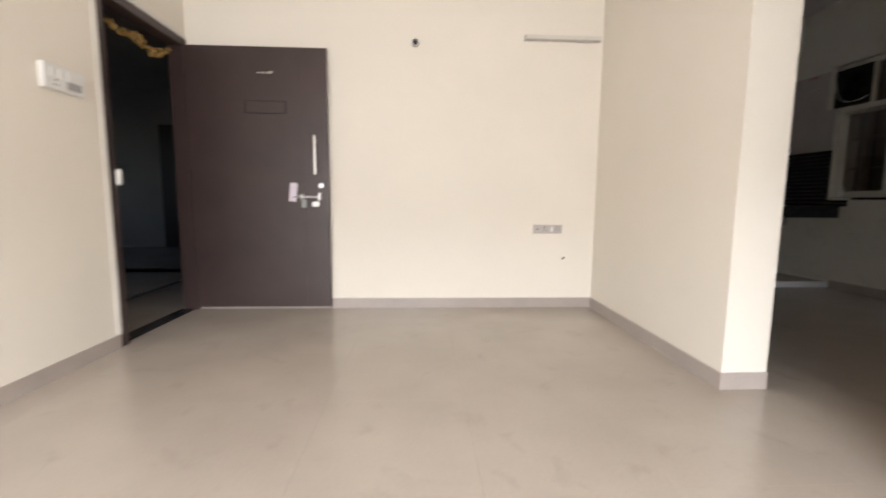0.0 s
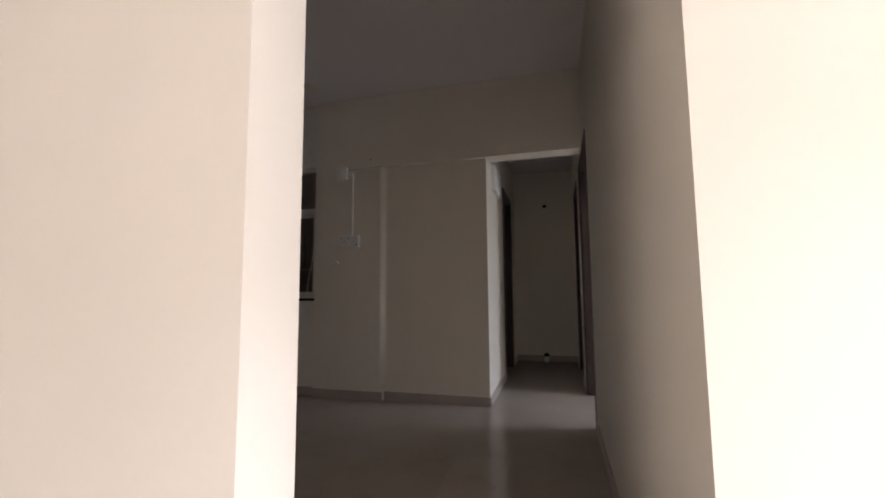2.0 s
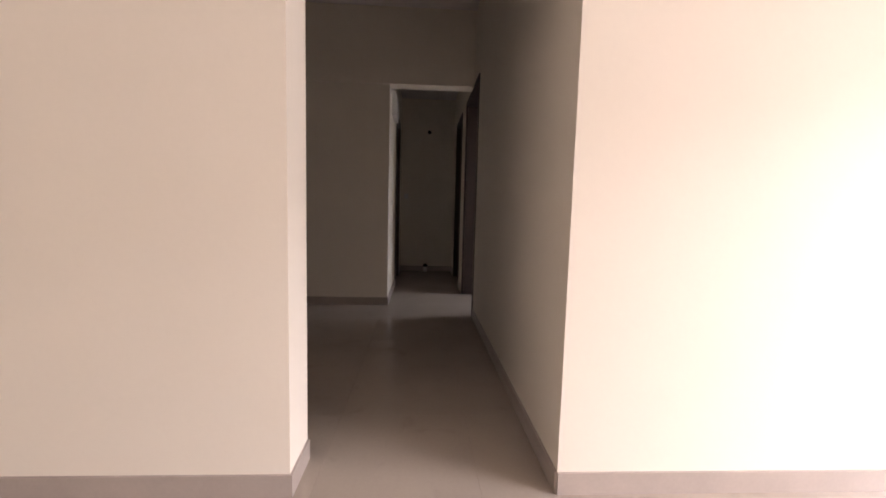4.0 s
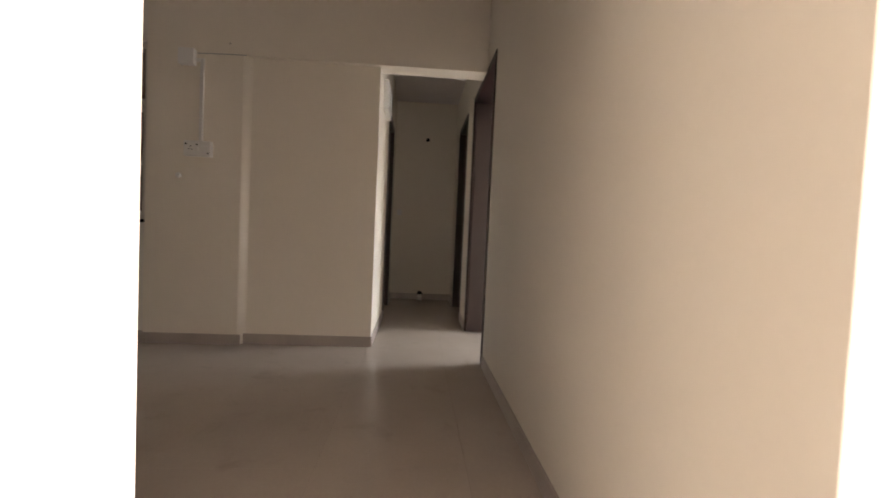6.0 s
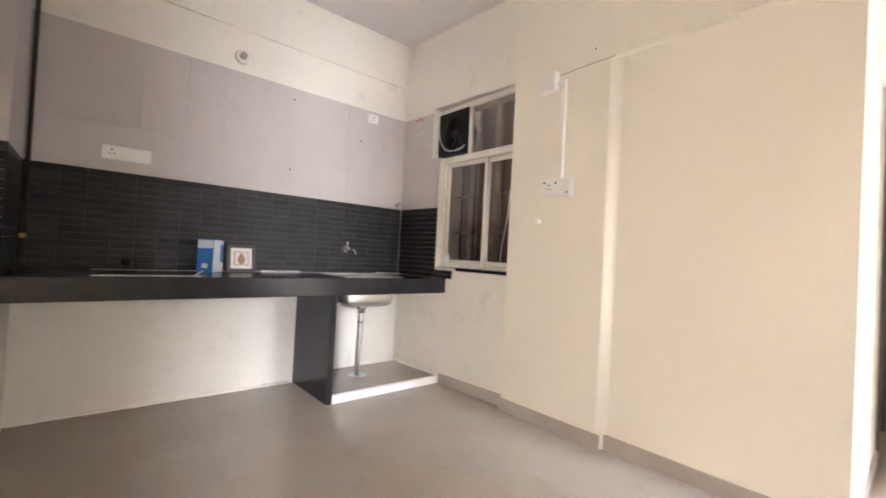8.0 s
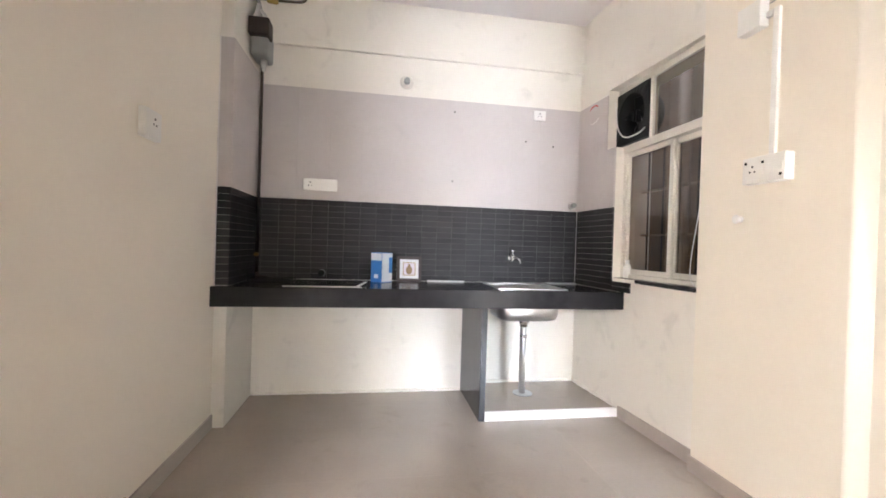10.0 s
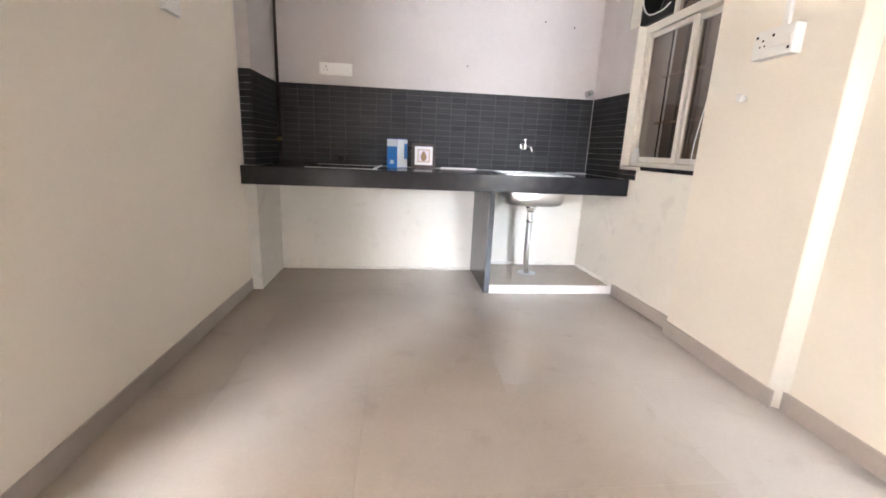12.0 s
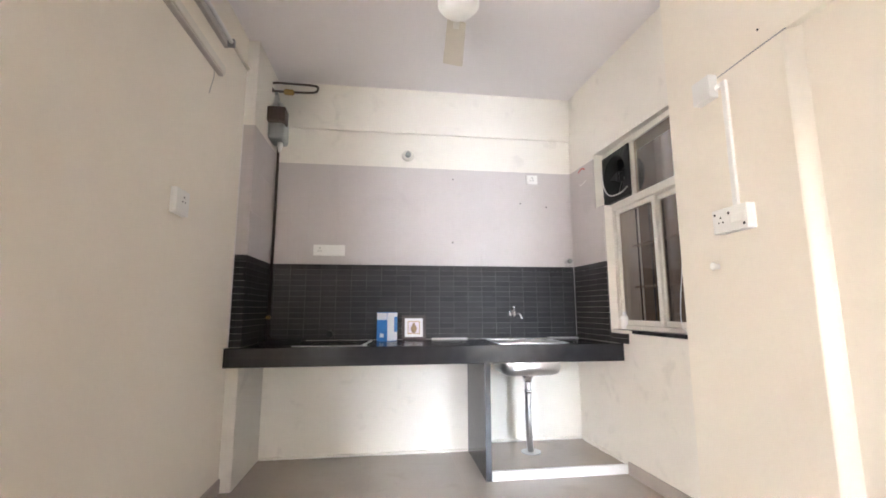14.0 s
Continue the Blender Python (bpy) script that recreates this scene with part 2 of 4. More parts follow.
structure("wall_kitchen_east", prism_set(east(WY1, YK, 0, 3.25), east(YL, WY1, 0, ZT), east(WY0, YL, 0, WZ0), east(WY0, WY1, WZ1, 3.25)),
          WHITE, "off-white kitchen wall around the window", "wall")
RND = [(XPL + 0.0225 * (1 - math.cos(math.pi * k / 10)), 3.895 - 0.055 * k / 10) for k in range(11)]    # softly plastered edge of the pier
structure("wall_pilaster", prism_set(([(XPL, 4.632)] + RND + [(5.47, 3.84), (5.47, 4.632)], 0, 2.337), ([(XPL, 4.632), (XPL, 3.865), (5.47, 3.865), (5.47, 4.632)], 2.337, 3.25)),
          PAINT, "cream painted pier beside the kitchen window", "wall")
for f_ in bpy.data.objects["wall_pilaster"].data.polygons:
    f_.use_smooth = len(f_.vertices) == 4 and 3.84 < f_.center.y < 3.895 and f_.center.z < 2 and f_.area < 0.1
structure("wall_panel", boxes((XB, 5.47, YP, 3.84, 0, 2.337)), PAINT, "cream painted recessed wall panel beside the passage", "wall")
structure("beam", boxes((XPL, 5.47, YP, 3.865, 2.337, 3.25), (XPL, 5.36, YG0, YP, 2.337, 3.25)), PAINT, "cream painted beam over the passage mouth", "beam")
structure("wall_passage_north", boxes((5.47, 6.45, YP, YP + 0.15, 0, 3.25), (6.45, 7.25, YP, YP + 0.15, 2.3, 3.25), (7.25, 8.2, YP, YP + 0.15, 0, 3.25)),
          PAINT, "cream painted passage wall with a doorway", "wall")
structure("wall_passage_end", boxes((XF, XF + 0.2, YG0, YP, 0, 3.25)), PAINT, "cream painted end wall of the passage", "wall")
structure("wall_corner_pier", boxes((XP1, 2.53, 5.41, YK, 0, HK)), WHITE, "off-white pier in the kitchen corner", "wall")
structure("ceiling_living", boxes((XW, XP0, YB, YN, HL, 3.25)), CEIL, "white painted living room ceiling", "ceiling")
structure("ceiling_kitchen", boxes((XS1, 5.43, YG0, YK, HK, 3.25)), CEIL, "greyish white painted kitchen ceiling", "ceiling")
structure("ceiling_passage", boxes((5.36, XF, YG0, YP, 2.87, 3.25)), CEIL, "white painted passage ceiling", "ceiling")
# rooms and lobby behind the doorways
structure("wall_bedroom", boxes((4.05, 4.2, YS, 1.70, 0, 3.25), (6.25, 6.4, YS, 1.70, 0, 3.25), (4.2, 4.765, 1.70, 1.78, 0, 3.25)), PAINT, "cream painted bedroom walls", "wall")
structure("ceiling_bedroom", boxes((4.2, 6.25, YS, 1.70, 2.93, 3.25)), CEIL, "white painted bedroom ceiling", "ceiling")
structure("wall_bathroom", boxes((6.4, 8.2, 0.4, 0.5, 0, 3.25), (8.0, 8.2, 0.5, 1.70, 0, 3.25)), PAINT, "plain bathroom walls", "wall")
structure("ceiling_bathroom", boxes((6.4, 8.0, 0.5, 1.70, 2.93, 3.25)), CEIL, "plain bathroom ceiling", "ceiling")
structure("wall_side_room", boxes((5.9, 6.0, YP + 0.15, 4.3, 0, 3.25), (8.0, 8.2, YP + 0.15, 4.3, 0, 3.25), (5.43, 8.2, 4.3, 4.4, 0, 3.25)), PAINT, "plain side room walls", "wall")
structure("ceiling_side_room", boxes((6.0, 8.0, YP + 0.15, 4.3, 2.93, 3.25)), CEIL, "plain side room ceiling", "ceiling")
# the gap in the lobby's west wall is unseen, added to let sky light in
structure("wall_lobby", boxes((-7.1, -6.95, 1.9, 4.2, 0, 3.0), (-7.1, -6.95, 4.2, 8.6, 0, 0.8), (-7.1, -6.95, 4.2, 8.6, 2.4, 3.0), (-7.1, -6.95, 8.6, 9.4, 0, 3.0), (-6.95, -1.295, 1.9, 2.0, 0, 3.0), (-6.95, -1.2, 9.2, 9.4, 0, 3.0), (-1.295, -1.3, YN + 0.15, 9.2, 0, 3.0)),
          ASH, "dim grey lobby walls outside the entrance, with an added unseen opening for light", "wall")
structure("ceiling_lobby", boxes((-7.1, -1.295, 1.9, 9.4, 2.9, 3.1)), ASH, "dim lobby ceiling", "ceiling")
structure("floor_lobby", boxes((-7.1, -4.2, 1.9, 9.4, -0.2, 0.0), (-4.2, -1.2, 6.3, 9.4, -0.2, 0.0)), FLOOR, "glossy beige lobby floor", "floor")
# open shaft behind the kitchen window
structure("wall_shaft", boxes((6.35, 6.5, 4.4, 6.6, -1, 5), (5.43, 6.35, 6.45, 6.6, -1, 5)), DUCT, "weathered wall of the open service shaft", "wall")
structure("ground", boxes((-60, 60, -60, -1.31, -3.2, -3.0)), ASH, "pale ground outside the building", "ground")

# skirting tiles
SH, SP = 0.085, 0.010


def skirt(*runs):
    structure("baseboard", boxes(*[(*r, 0, SH) for r in runs]), SKIRT, "taupe ceramic skirting tile", "skirting")


skirt((-1.21 + 0.02, XP0, YN - SP, YN))
skirt((XP0 - SP, XP0, YG1 - SP, YN - SP))
skirt((XP0, XS1, YG1 - SP, YG1))
skirt((XW, XW + SP, YB, 3.58))
skirt((XP0 - SP, XP0, YB, YG0))
skirt((XP0, 4.745, YG0, YG0 + SP))
structure("baseboard", prism_set(([(XS1, YG1), (XS1 + SP, YG1), (2.44 + SP, 3.4), (XP1 + SP, 5.41), (XP1, 5.41), (2.44, 3.4)], 0, SH)), SKIRT, "taupe ceramic skirting tile", "skirting")
structure("baseboard", prism_set(([(ex(WY0) - SP, WY0), (ex(WY0), WY0), (ex(5.34), 5.34), (ex(5.34) - SP, 5.34)], 0, SH)), SKIRT, "taupe ceramic skirting tile", "skirting")
skirt((XPL - SP, XPL, 3.865, WY0 + SP))
skirt((XB - SP, XB, YP, 3.865))
skirt((XB, 6.40, YP - SP, YP))
skirt((7.3, XF, YP - SP, YP))
skirt((XF - SP, XF, YG0 + SP, YP - SP))
skirt((5.99, 6.4, YG0, YG0 + SP))
skirt((7.36, XF, YG0, YG0 + SP))

# ---- doors ----


def opening_frame(name, label, material, axis, u0, u1, v0, v1, top, w=0.06):
    """A door frame of two jambs and a head: u along the wall, v through it."""
    th = thing(name, (u0, v0, 0) if axis == "x" else (v0, u0, 0), label, "door frame")
    for nm, (a, b, z0, z1) in (("jamb", (u0, u0 + w, 0, top)), ("jamb", (u1 - w, u1, 0, top)), ("head", (u0 + w, u1 - w, top - w, top))):
        bx = (a, b, v0, v1, z0, z1) if axis == "x" else (v0, v1, a, b, z0, z1)
        part(nm, boxes(bx, bev=0.003, seg=1), material, th)
    return th


opening_frame("door_frame", "dark brown wooden frame of the entrance door", WOODDK, "y", 3.603, YN - 0.004, XW - 0.11, XW + 0.006, 2.155, 0.055)

structure("trim", boxes((XW, XW + 0.008, 3.566, 3.602, SH, 2.192), (XW, XW + 0.008, 3.602, YN, 2.158, 2.192), bev=0.003), WHITE, "pale plaster bead around the entrance opening", "trim")
door = thing("entrance_door", (-1.10, 4.49, 0.03), "dark brown laminate entrance door standing open along the wall", "door")
part("leaf", boxes((-1.183, -0.092, 4.472, 4.510, 0.028, 2.105), bev=0.003), WOODDK, door)
part("vertical_band", boxes((-0.30, -0.285, 4.4695, 4.4725, 0.04, 2.095)), WOODDK, door, "shallow vertical groove band")
part("name_plate", boxes((-0.73, -0.42, 4.4685, 4.4725, 1.60, 1.69), bev=0.002), WOODDK, door, "dark blank name plate")
part("plate_edge", boxes((-0.735, -0.415, 4.4675, 4.4725, 1.690, 1.694), (-0.735, -0.415, 4.4675, 4.4725, 1.596, 1.600), (-0.735, -0.730, 4.4675, 4.4725, 1.600, 1.690), (-0.420, -0.415, 4.4675, 4.4725, 1.600, 1.690)), BLACK, door, "thin black line around the plate")
num = bmesh.new()
for k, (a, b, h) in enumerate(((-0.63, -0.605, 0.008), (-0.595, -0.575, 0.012), (-0.565, -0.545, 0.010), (-0.54, -0.51, 0.016))):
    box(num, a, b, 4.470, 4.4725, 1.903, 1.903 + h)
part("number_mark", num, CHROME, door, "worn pale number mark")
hd = part("handle", boxes((-0.200, -0.178, 4.420, 4.436, 1.12, 1.43), bev=0.006), STEEL, door, "steel pull handle")
part("handle_mount", boxes((-0.195, -0.183, 4.434, 4.4725, 1.15, 1.17), bev=0.002), STEEL, hd)
part("handle_mount", boxes((-0.195, -0.183, 4.434, 4.4725, 1.38, 1.40), bev=0.002), STEEL, hd)
part("key_cylinder", tube([(-0.152, 4.473, 1.035), (-0.152, 4.455, 1.035)], 0.02, 20), STEEL, door, "steel lock cylinder")
latch = part("latch_bolt", tube([(-0.37, 4.448, 0.942), (-0.165, 4.448, 0.942)], 0.007), STEEL, door, "steel sliding bolt")
part("bolt_bracket", boxes((-0.175, -0.155, 4.44, 4.4725, 0.915, 0.975), bev=0.002), STEEL, latch)
part("bolt_bracket", boxes((-0.315, -0.295, 4.44, 4.4725, 0.925, 0.965), bev=0.002), STEEL, latch)
part("padlock", boxes((-0.305, -0.265, 4.435, 4.455, 0.855, 0.925), bev=0.008), METER, door, "small dull grey padlock")
part("lock_plate", boxes((-0.225, -0.17, 4.455, 4.4725, 0.865, 0.905), bev=0.004), STEEL, door, "steel lock plate")
bm = boxes((-0.030, 0.030, -0.003, 0.003, -0.075, 0.075), bev=0.001)
bmesh.ops.transform(bm, matrix=pose(-0.373, 4.452, 0.98, 0, 6, 0), verts=bm.verts)
part("paper_tag", bm, PINK, door, "pale lilac card tag hung on the bolt")
for z in (0.3, 1.05, 1.85):
    part("hinge", tube([(-1.180, 4.466, z), (-1.180, 4.466, z + 0.1)], 0.008), RUSTP, door)

strike = thing("strike_box", (XW, 3.68, 1.0), "small pale plastic box on the entrance door frame", "latch keeper")
part("body", boxes((XW - 0.05, XW + 0.02, 3.655, 3.690, 1.00, 1.095), bev=0.006), PLASTIC, strike)
sill = tagged(mesh_ob("door_sill", boxes((XW - 0.13, XW - 0.03, 3.66, 4.48, 0.0, 0.012), bev=0.002), GRANITE), "black granite sill in the entrance doorway", "sill")
band = tagged(mesh_ob("floor_band", boxes((-2.06, -2.0, 3.2, 7.2, 0.0, 0.005)), GRANITE), "black granite band in the lobby floor", "floor band")

# marigold garland over the entrance
gar = thing("garland", (-1.30, 4.1, 2.1), "dried marigold garland hung over the entrance doorway", "garland")
cord = smooth_path([(-1.30, 3.68, 2.075), (-1.30, 3.9, 2.02), (-1.30, 4.1, 2.045), (-1.30, 4.3, 2.01), (-1.30, 4.47, 2.075)], 8)
part("cord", tube(cord, 0.003, 6), BRASS, gar)
fl = bmesh.new()
for k, p in enumerate(cord[1:-1]):
    for q in range(3):
        a = random.uniform(0, 6.28)
        m = Matrix.Translation(p + Vector((random.uniform(-.02, .02), random.uniform(-.02, .02), random.uniform(-.055, .0)))) @ Euler((a, a * 2, a * 3)).to_matrix().to_4x4()
        bmesh.ops.create_icosphere(fl, subdivisions=1, radius=random.uniform(0.011, 0.02), matrix=m @ Matrix.Diagonal((1, 1, 0.7, 1)))
part("flowers", fl, PETAL, gar)
nd = thing("neighbour_door", (-3.5, 9.2, 0), "closed grey door in a dark frame across the lobby", "door")
part("frame", boxes((-4.20, -3.92, 9.14, 9.198, 0, 2.27), (-2.97, -2.80, 9.14, 9.198, 0, 2.27), (-3.92, -2.97, 9.14, 9.198, 2.12, 2.27)), WOODDK, nd)
part("leaf", boxes((-3.915, -2.975, 9.16, 9.197, 0.01, 2.115)), METER, nd, "grey door leaf")

# passage door frames
opening_frame("bedroom_door_frame", "dark brown wooden frame of the bedroom doorway", WOODRD, "x", 4.767, 5.928, 1.695, YG0 + 0.008, 2.358, 0.055)
bd = thing("bedroom_door", (5.85, 1.9, 0.01), "brown laminate bedroom door standing wide open", "door")
part("leaf", boxes((5.835, 5.868, 1.03, 1.915, 0.008, 2.295), bev=0.003), WOODDK, bd)
part("handle", boxes((5.808, 5.822, 1.08, 1.21, 1.02, 1.045), bev=0.004), STEEL, bd, "steel lever handle")
part("handle_plate", boxes((5.820, 5.8355, 1.07, 1.115, 0.95, 1.12), bev=0.003), STEEL, bd, "steel handle plate")
opening_frame("bathroom_door_frame", "dark red-brown wooden frame of the bathroom doorway", WOODRD, "x", 6.43, 7.32, 1.695, YG0 + 0.008, 2.36, 0.06)
opening_frame("side_room_door_frame", "dark wooden frame of the side room doorway", WOODDK, "x", 6.40, 7.28, YP - 0.012, YP + 0.16, 2.33, 0.065)

db = thing("distribution_box", (5.8, YP, 2.2), "white plastic fuse box mounted high on the passage wall", "fuse box")
part("box", boxes((5.55, 6.0, YP - 0.045, YP - 0.001, 2.10, 2.36), bev=0.006), PLASTIC, db)
part("cover", boxes((5.58, 5.97, YP - 0.052, YP - 0.044, 2.13, 2.33), bev=0.003), PLASTIC, db)

# ---- small electrical fittings ----


def rot_to(face):
    """Turns a fitting built facing -y, with x along the wall, to another wall."""
    return {"S": 0, "W": -90, "E": 90}[face]


def switch_plate(at, face, w, h, label, marks, depth=0.014, mat_=None, group=""):
    """A plate centred at at; marks: (kind, u, v) with u, v from the centre."""
    m = pose(*at, 0, 0, rot_to(face))
    th = thing("switch_plate", at, label, "switch plate", group)
    bm = boxes((-w / 2, w / 2, -depth, 0, -h / 2, h / 2), bev=min(0.004, depth / 3))
    bmesh.ops.transform(bm, matrix=m, verts=bm.verts)
    part("plate", bm, mat_ or PLASTIC, th)
    for kind, u, v in marks:
        if kind == "socket":
            for k, (du, dv, r) in enumerate(((0, 0.016, 0.0052), (-0.012, -0.008, 0.0042), (0.012, -0.008, 0.0042))):
                bm = tube([(u + du, -depth + 0.003, v + dv), (u + du, -depth - 0.0012, v + dv)], r, 10)
                bmesh.ops.transform(bm, matrix=m, verts=bm.verts)
                part("pin_hole", bm, BLACK, th)
        elif kind == "rocker":
            bm = boxes((u - 0.012, u + 0.012, -depth - 0.006, -depth + 0.002, v - 0.022, v + 0.022), bev=0.003)
            bmesh.ops.transform(bm, matrix=m, verts=bm.verts)
            part("rocker", bm, PLASTIC, th)
        elif kind == "dot":
            bm = boxes((u - 0.006, u + 0.006, -depth - 0.002, -depth + 0.002, v - 0.006, v + 0.006), bev=0.001, seg=1)
            bmesh.ops.transform(bm, matrix=m, verts=bm.verts)
            part("indicator", bm, BLACK, th)
        elif kind == "grey":
            bm = boxes((u - 0.045, u + 0.045, -depth - 0.003, -depth + 0.002, v - 0.02, v + 0.02), bev=0.002)
            bmesh.ops.transform(bm, matrix=m, verts=bm.verts)
            part("blank_insert", bm, GREYPL if w > 0.2 and face == "E" else PLASTIC, th)
    return th


switch_plate((1.745, YN, 0.686), "S", 0.25, 0.072, "white socket plate low on the cream living room wall", [("dot", -0.09, 0.0), ("socket", -0.03, 0), ("rocker", 0.035, 0), ("socket", 0.085, 0)], 0.012, DULLPL)
switch_plate((XW, 3.318, 1.52), "E", 0.25, 0.125, "cream switch board with worn switches by the entrance", [("grey", 0.05, -0.025), ("rocker", -0.08, 0.02), ("rocker", -0.03, 0.02), ("rocker", 0.02, 0.02), ("socket", -0.06, -0.03)], 0.03)
switch_plate((3.005, YK - 0.012, 1.628), "S", 0.255, 0.092, "white socket plate on the pale kitchen tiles", [("socket", -0.075, 0), ("grey", 0.045, -0.005)], 0.014)
switch_plate((4.772, YK - 0.012, 2.302), "S", 0.105, 0.085, "small white socket high on the pale kitchen tiles", [("socket", 0, 0)], 0.016)
xw = 2.44 + (4.60 - 3.4) * (XP1 - 2.44) / 2.0
switch_plate((xw, 4.603, 1.668), "E", 0.135, 0.125, "white three-pin socket on the cream kitchen wall", [("socket", 0.01, 0.01)], 0.03)
switch_plate((XPL, 4.215, 1.57), "W", 0.205, 0.12, "white surface switch board beside the kitchen window", [("dot", -0.085, 0.035), ("socket", -0.05, 0), ("rocker", 0.0, 0.0), ("grey", 0.05, 0.0), ("dot", 0.0, 0.03), ("dot", 0.085, -0.035)], 0.05)
switch_plate((XPL, 4.315, 2.285), "W", 0.12, 0.125, "white junction box high beside the kitchen window", [], 0.05)
cond = thing("conduit", (XPL, 4.135, 1.6), "white cable trunking between junction box and switch board", "conduit")
part("vertical_trunking", boxes((XPL - 0.018, XPL - 0.0005, 4.192, 4.220, 1.62, 2.285), bev=0.003), PLASTIC, cond)
part("short_trunking", boxes((XPL - 0.018, XPL - 0.0005, 4.2205, 4.256, 2.258, 2.285), bev=0.003), PLASTIC, cond)
switch_plate((XF, 2.718, 1.266), "W", 0.07, 0.085, "small white switch on the passage end wall", [("rocker", 0, 0)], 0.012)

cab = thing("wall_cable", (XPL, 4.0, 2.33), "thin grey cable along the beam edge", "cable")
part("cable", tube(smooth_path([(XPL - 0.004, 4.25, 2.325), (XPL - 0.004, 4.05, 2.332), (XPL - 0.004, 3.87, 2.335)], 6), 0.003, 6), GREYPL, cab)


def tube_light(at, face, length, label, holder=True, glass=True, h=0.05):
    m = pose(*at, 0, 0, rot_to(face))
    th = thing("tube_light", at, label, "tube light")

    def put(nm, bm, ma, lab=""):
        bmesh.ops.transform(bm, matrix=m, verts=bm.verts)
        part(nm, bm, ma, th, lab)
    put("batten", boxes((-length / 2, length / 2, -0.035, -0.001, -h / 2, h / 2), bev=0.004), DULLPL)
    if glass:
        put("tube", tube([(-length / 2 + 0.03, -0.058, 0.0), (length / 2 - 0.03, -0.058, 0.0)], 0.013, 16), PLASTIC, "unlit white fluorescent tube")
        for s in (-1, 1):
            put("lamp_holder", boxes((s * (length / 2 - 0.02) - 0.014, s * (length / 2 - 0.02) + 0.014, -0.076, -0.03, -0.024, 0.024), bev=0.005), GREYPL, "grey lamp holder")
    else:
        put("diffuser", boxes((-length / 2 + 0.01, length / 2 - 0.01, -0.05, -0.034, -h / 2 + 0.006, h / 2 - 0.006), bev=0.004), ALU)


tube_light((1.810, YN, 2.243), "S", 0.63, "unlit short tube light on the cream living room wall", glass=False, h=0.04)
tube_light((XP1 - 0.012, 4.35, 2.575), "E", 1.22, "unlit grey metal light batten on the kitchen wall", glass=False, h=0.06)
tube_light((XP1 - 0.012, 4.40, 2.79), "E", 1.22, "unlit fluorescent tube light high on the kitchen wall")
lw = thing("loose_wire", (XP1, 4.95, 2.5), "thin loose wire dangling from the light batten", "wire")
part("wire", tube(smooth_path([(2.458, 4.86, 2.56), (2.462, 4.87, 2.50), (2.458, 4.855, 2.43), (2.460, 4.83, 2.37)], 6), 0.0018, 6), GREYPL, lw)
wc = thing("wall_conduit", (XP1, 5.4, 2.85), "painted conduit pipe high on the kitchen wall", "conduit")
part("pipe", tube([(2.463, 3.0, 2.865), (2.463, 5.40, 2.865)], 0.014), PAINT, wc)

hk = thing("lamp_holder", (0.608, YN, 2.185), "small dark bulb holder on the living room wall", "lamp holder")
part("rose", tube([(0.608, YN - 0.0005, 2.185), (0.608, YN - 0.02, 2.185)], [0.034, 0.026], 20), ALU, hk, "pale round base")
part("socket", tube([(0.608, YN - 0.02, 2.185), (0.608, YN - 0.06, 2.175)], [0.022, 0.020], 16), BLACK, hk, "black socket")
ih = thing("ceiling_hook_fitting", (2.245, YG1, 2.15), "small white lamp fitting on the partition end", "lamp holder")
part("base", tube([(2.25, YG1 - 0.0005, 2.165), (2.25, YG1 - 0.02, 2.165)], [0.035, 0.03], 20), PLASTIC, ih)
part("socket", tube([(2.25, YG1 - 0.02, 2.165), (2.25, YG1 - 0.045, 2.165)], 0.02, 16), PLASTIC, ih)
part("contact", tube([(2.262, YG1 - 0.045, 2.168), (2.262, YG1 - 0.050, 2.168)], 0.009, 12), BLACK, ih, "dark contact")


def wall_mark(at, d, r, label):
    """A drilled hole with its dark plug."""
    p = Vector(at)
    ob = mesh_ob("wall_plug", tube([p + Vector(d) * 0.001, p + Vector(d) * -0.004], r, 10), BLACK)
    return tagged(ob, label, "wall plug", "drilled plugs")


wall_mark((1.895, YN, 0.435), (0, 1, 0), 0.011, "dark drilled plug in the living room wall")
for x, z in ((4.903, 2.053), (4.045, 1.714), (4.048, 2.279), (4.66, 2.08)):
    wall_mark((x, YK - 0.012, z), (0, 1, 0), 0.006, "dark drilled plug in the pale kitchen tiles")
wall_mark((XF, 2.345, 2.335), (1, 0, 0), 0.028, "dark round cable outlet in the passage wall")
wall_mark((XPL, 4.0, 2.42), (1, 0, 0), 0.005, "small drilled plug in the cream pier")

kn = thing("coat_peg", (XPL, 4.365, 1.356), "small white round knob on the cream pier", "peg")
part("knob", tube([(XPL, 4.365, 1.356), (XPL - 0.012, 4.365, 1.356), (XPL - 0.03, 4.365, 1.356), (XPL - 0.036, 4.365, 1.356)], [0.014, 0.012, 0.022, 0.014], 16), PLASTIC, kn)
po = thing("pipe_outlet", (XF, 2.375, 0.1), "short pipe outlet with a dark cap at the passage skirting", "pipe outlet")
part("pipe", tube([(7.76, 2.375, 0.0), (7.76, 2.375, 0.085)], 0.034, 20), PLASTIC, po)
part("cap", tube([(7.76, 2.375, 0.085), (7.76, 2.375, 0.115), (7.76, 2.375, 0.13)], [0.04, 0.036, 0.02], 20), BLACK, po, "dark cap")

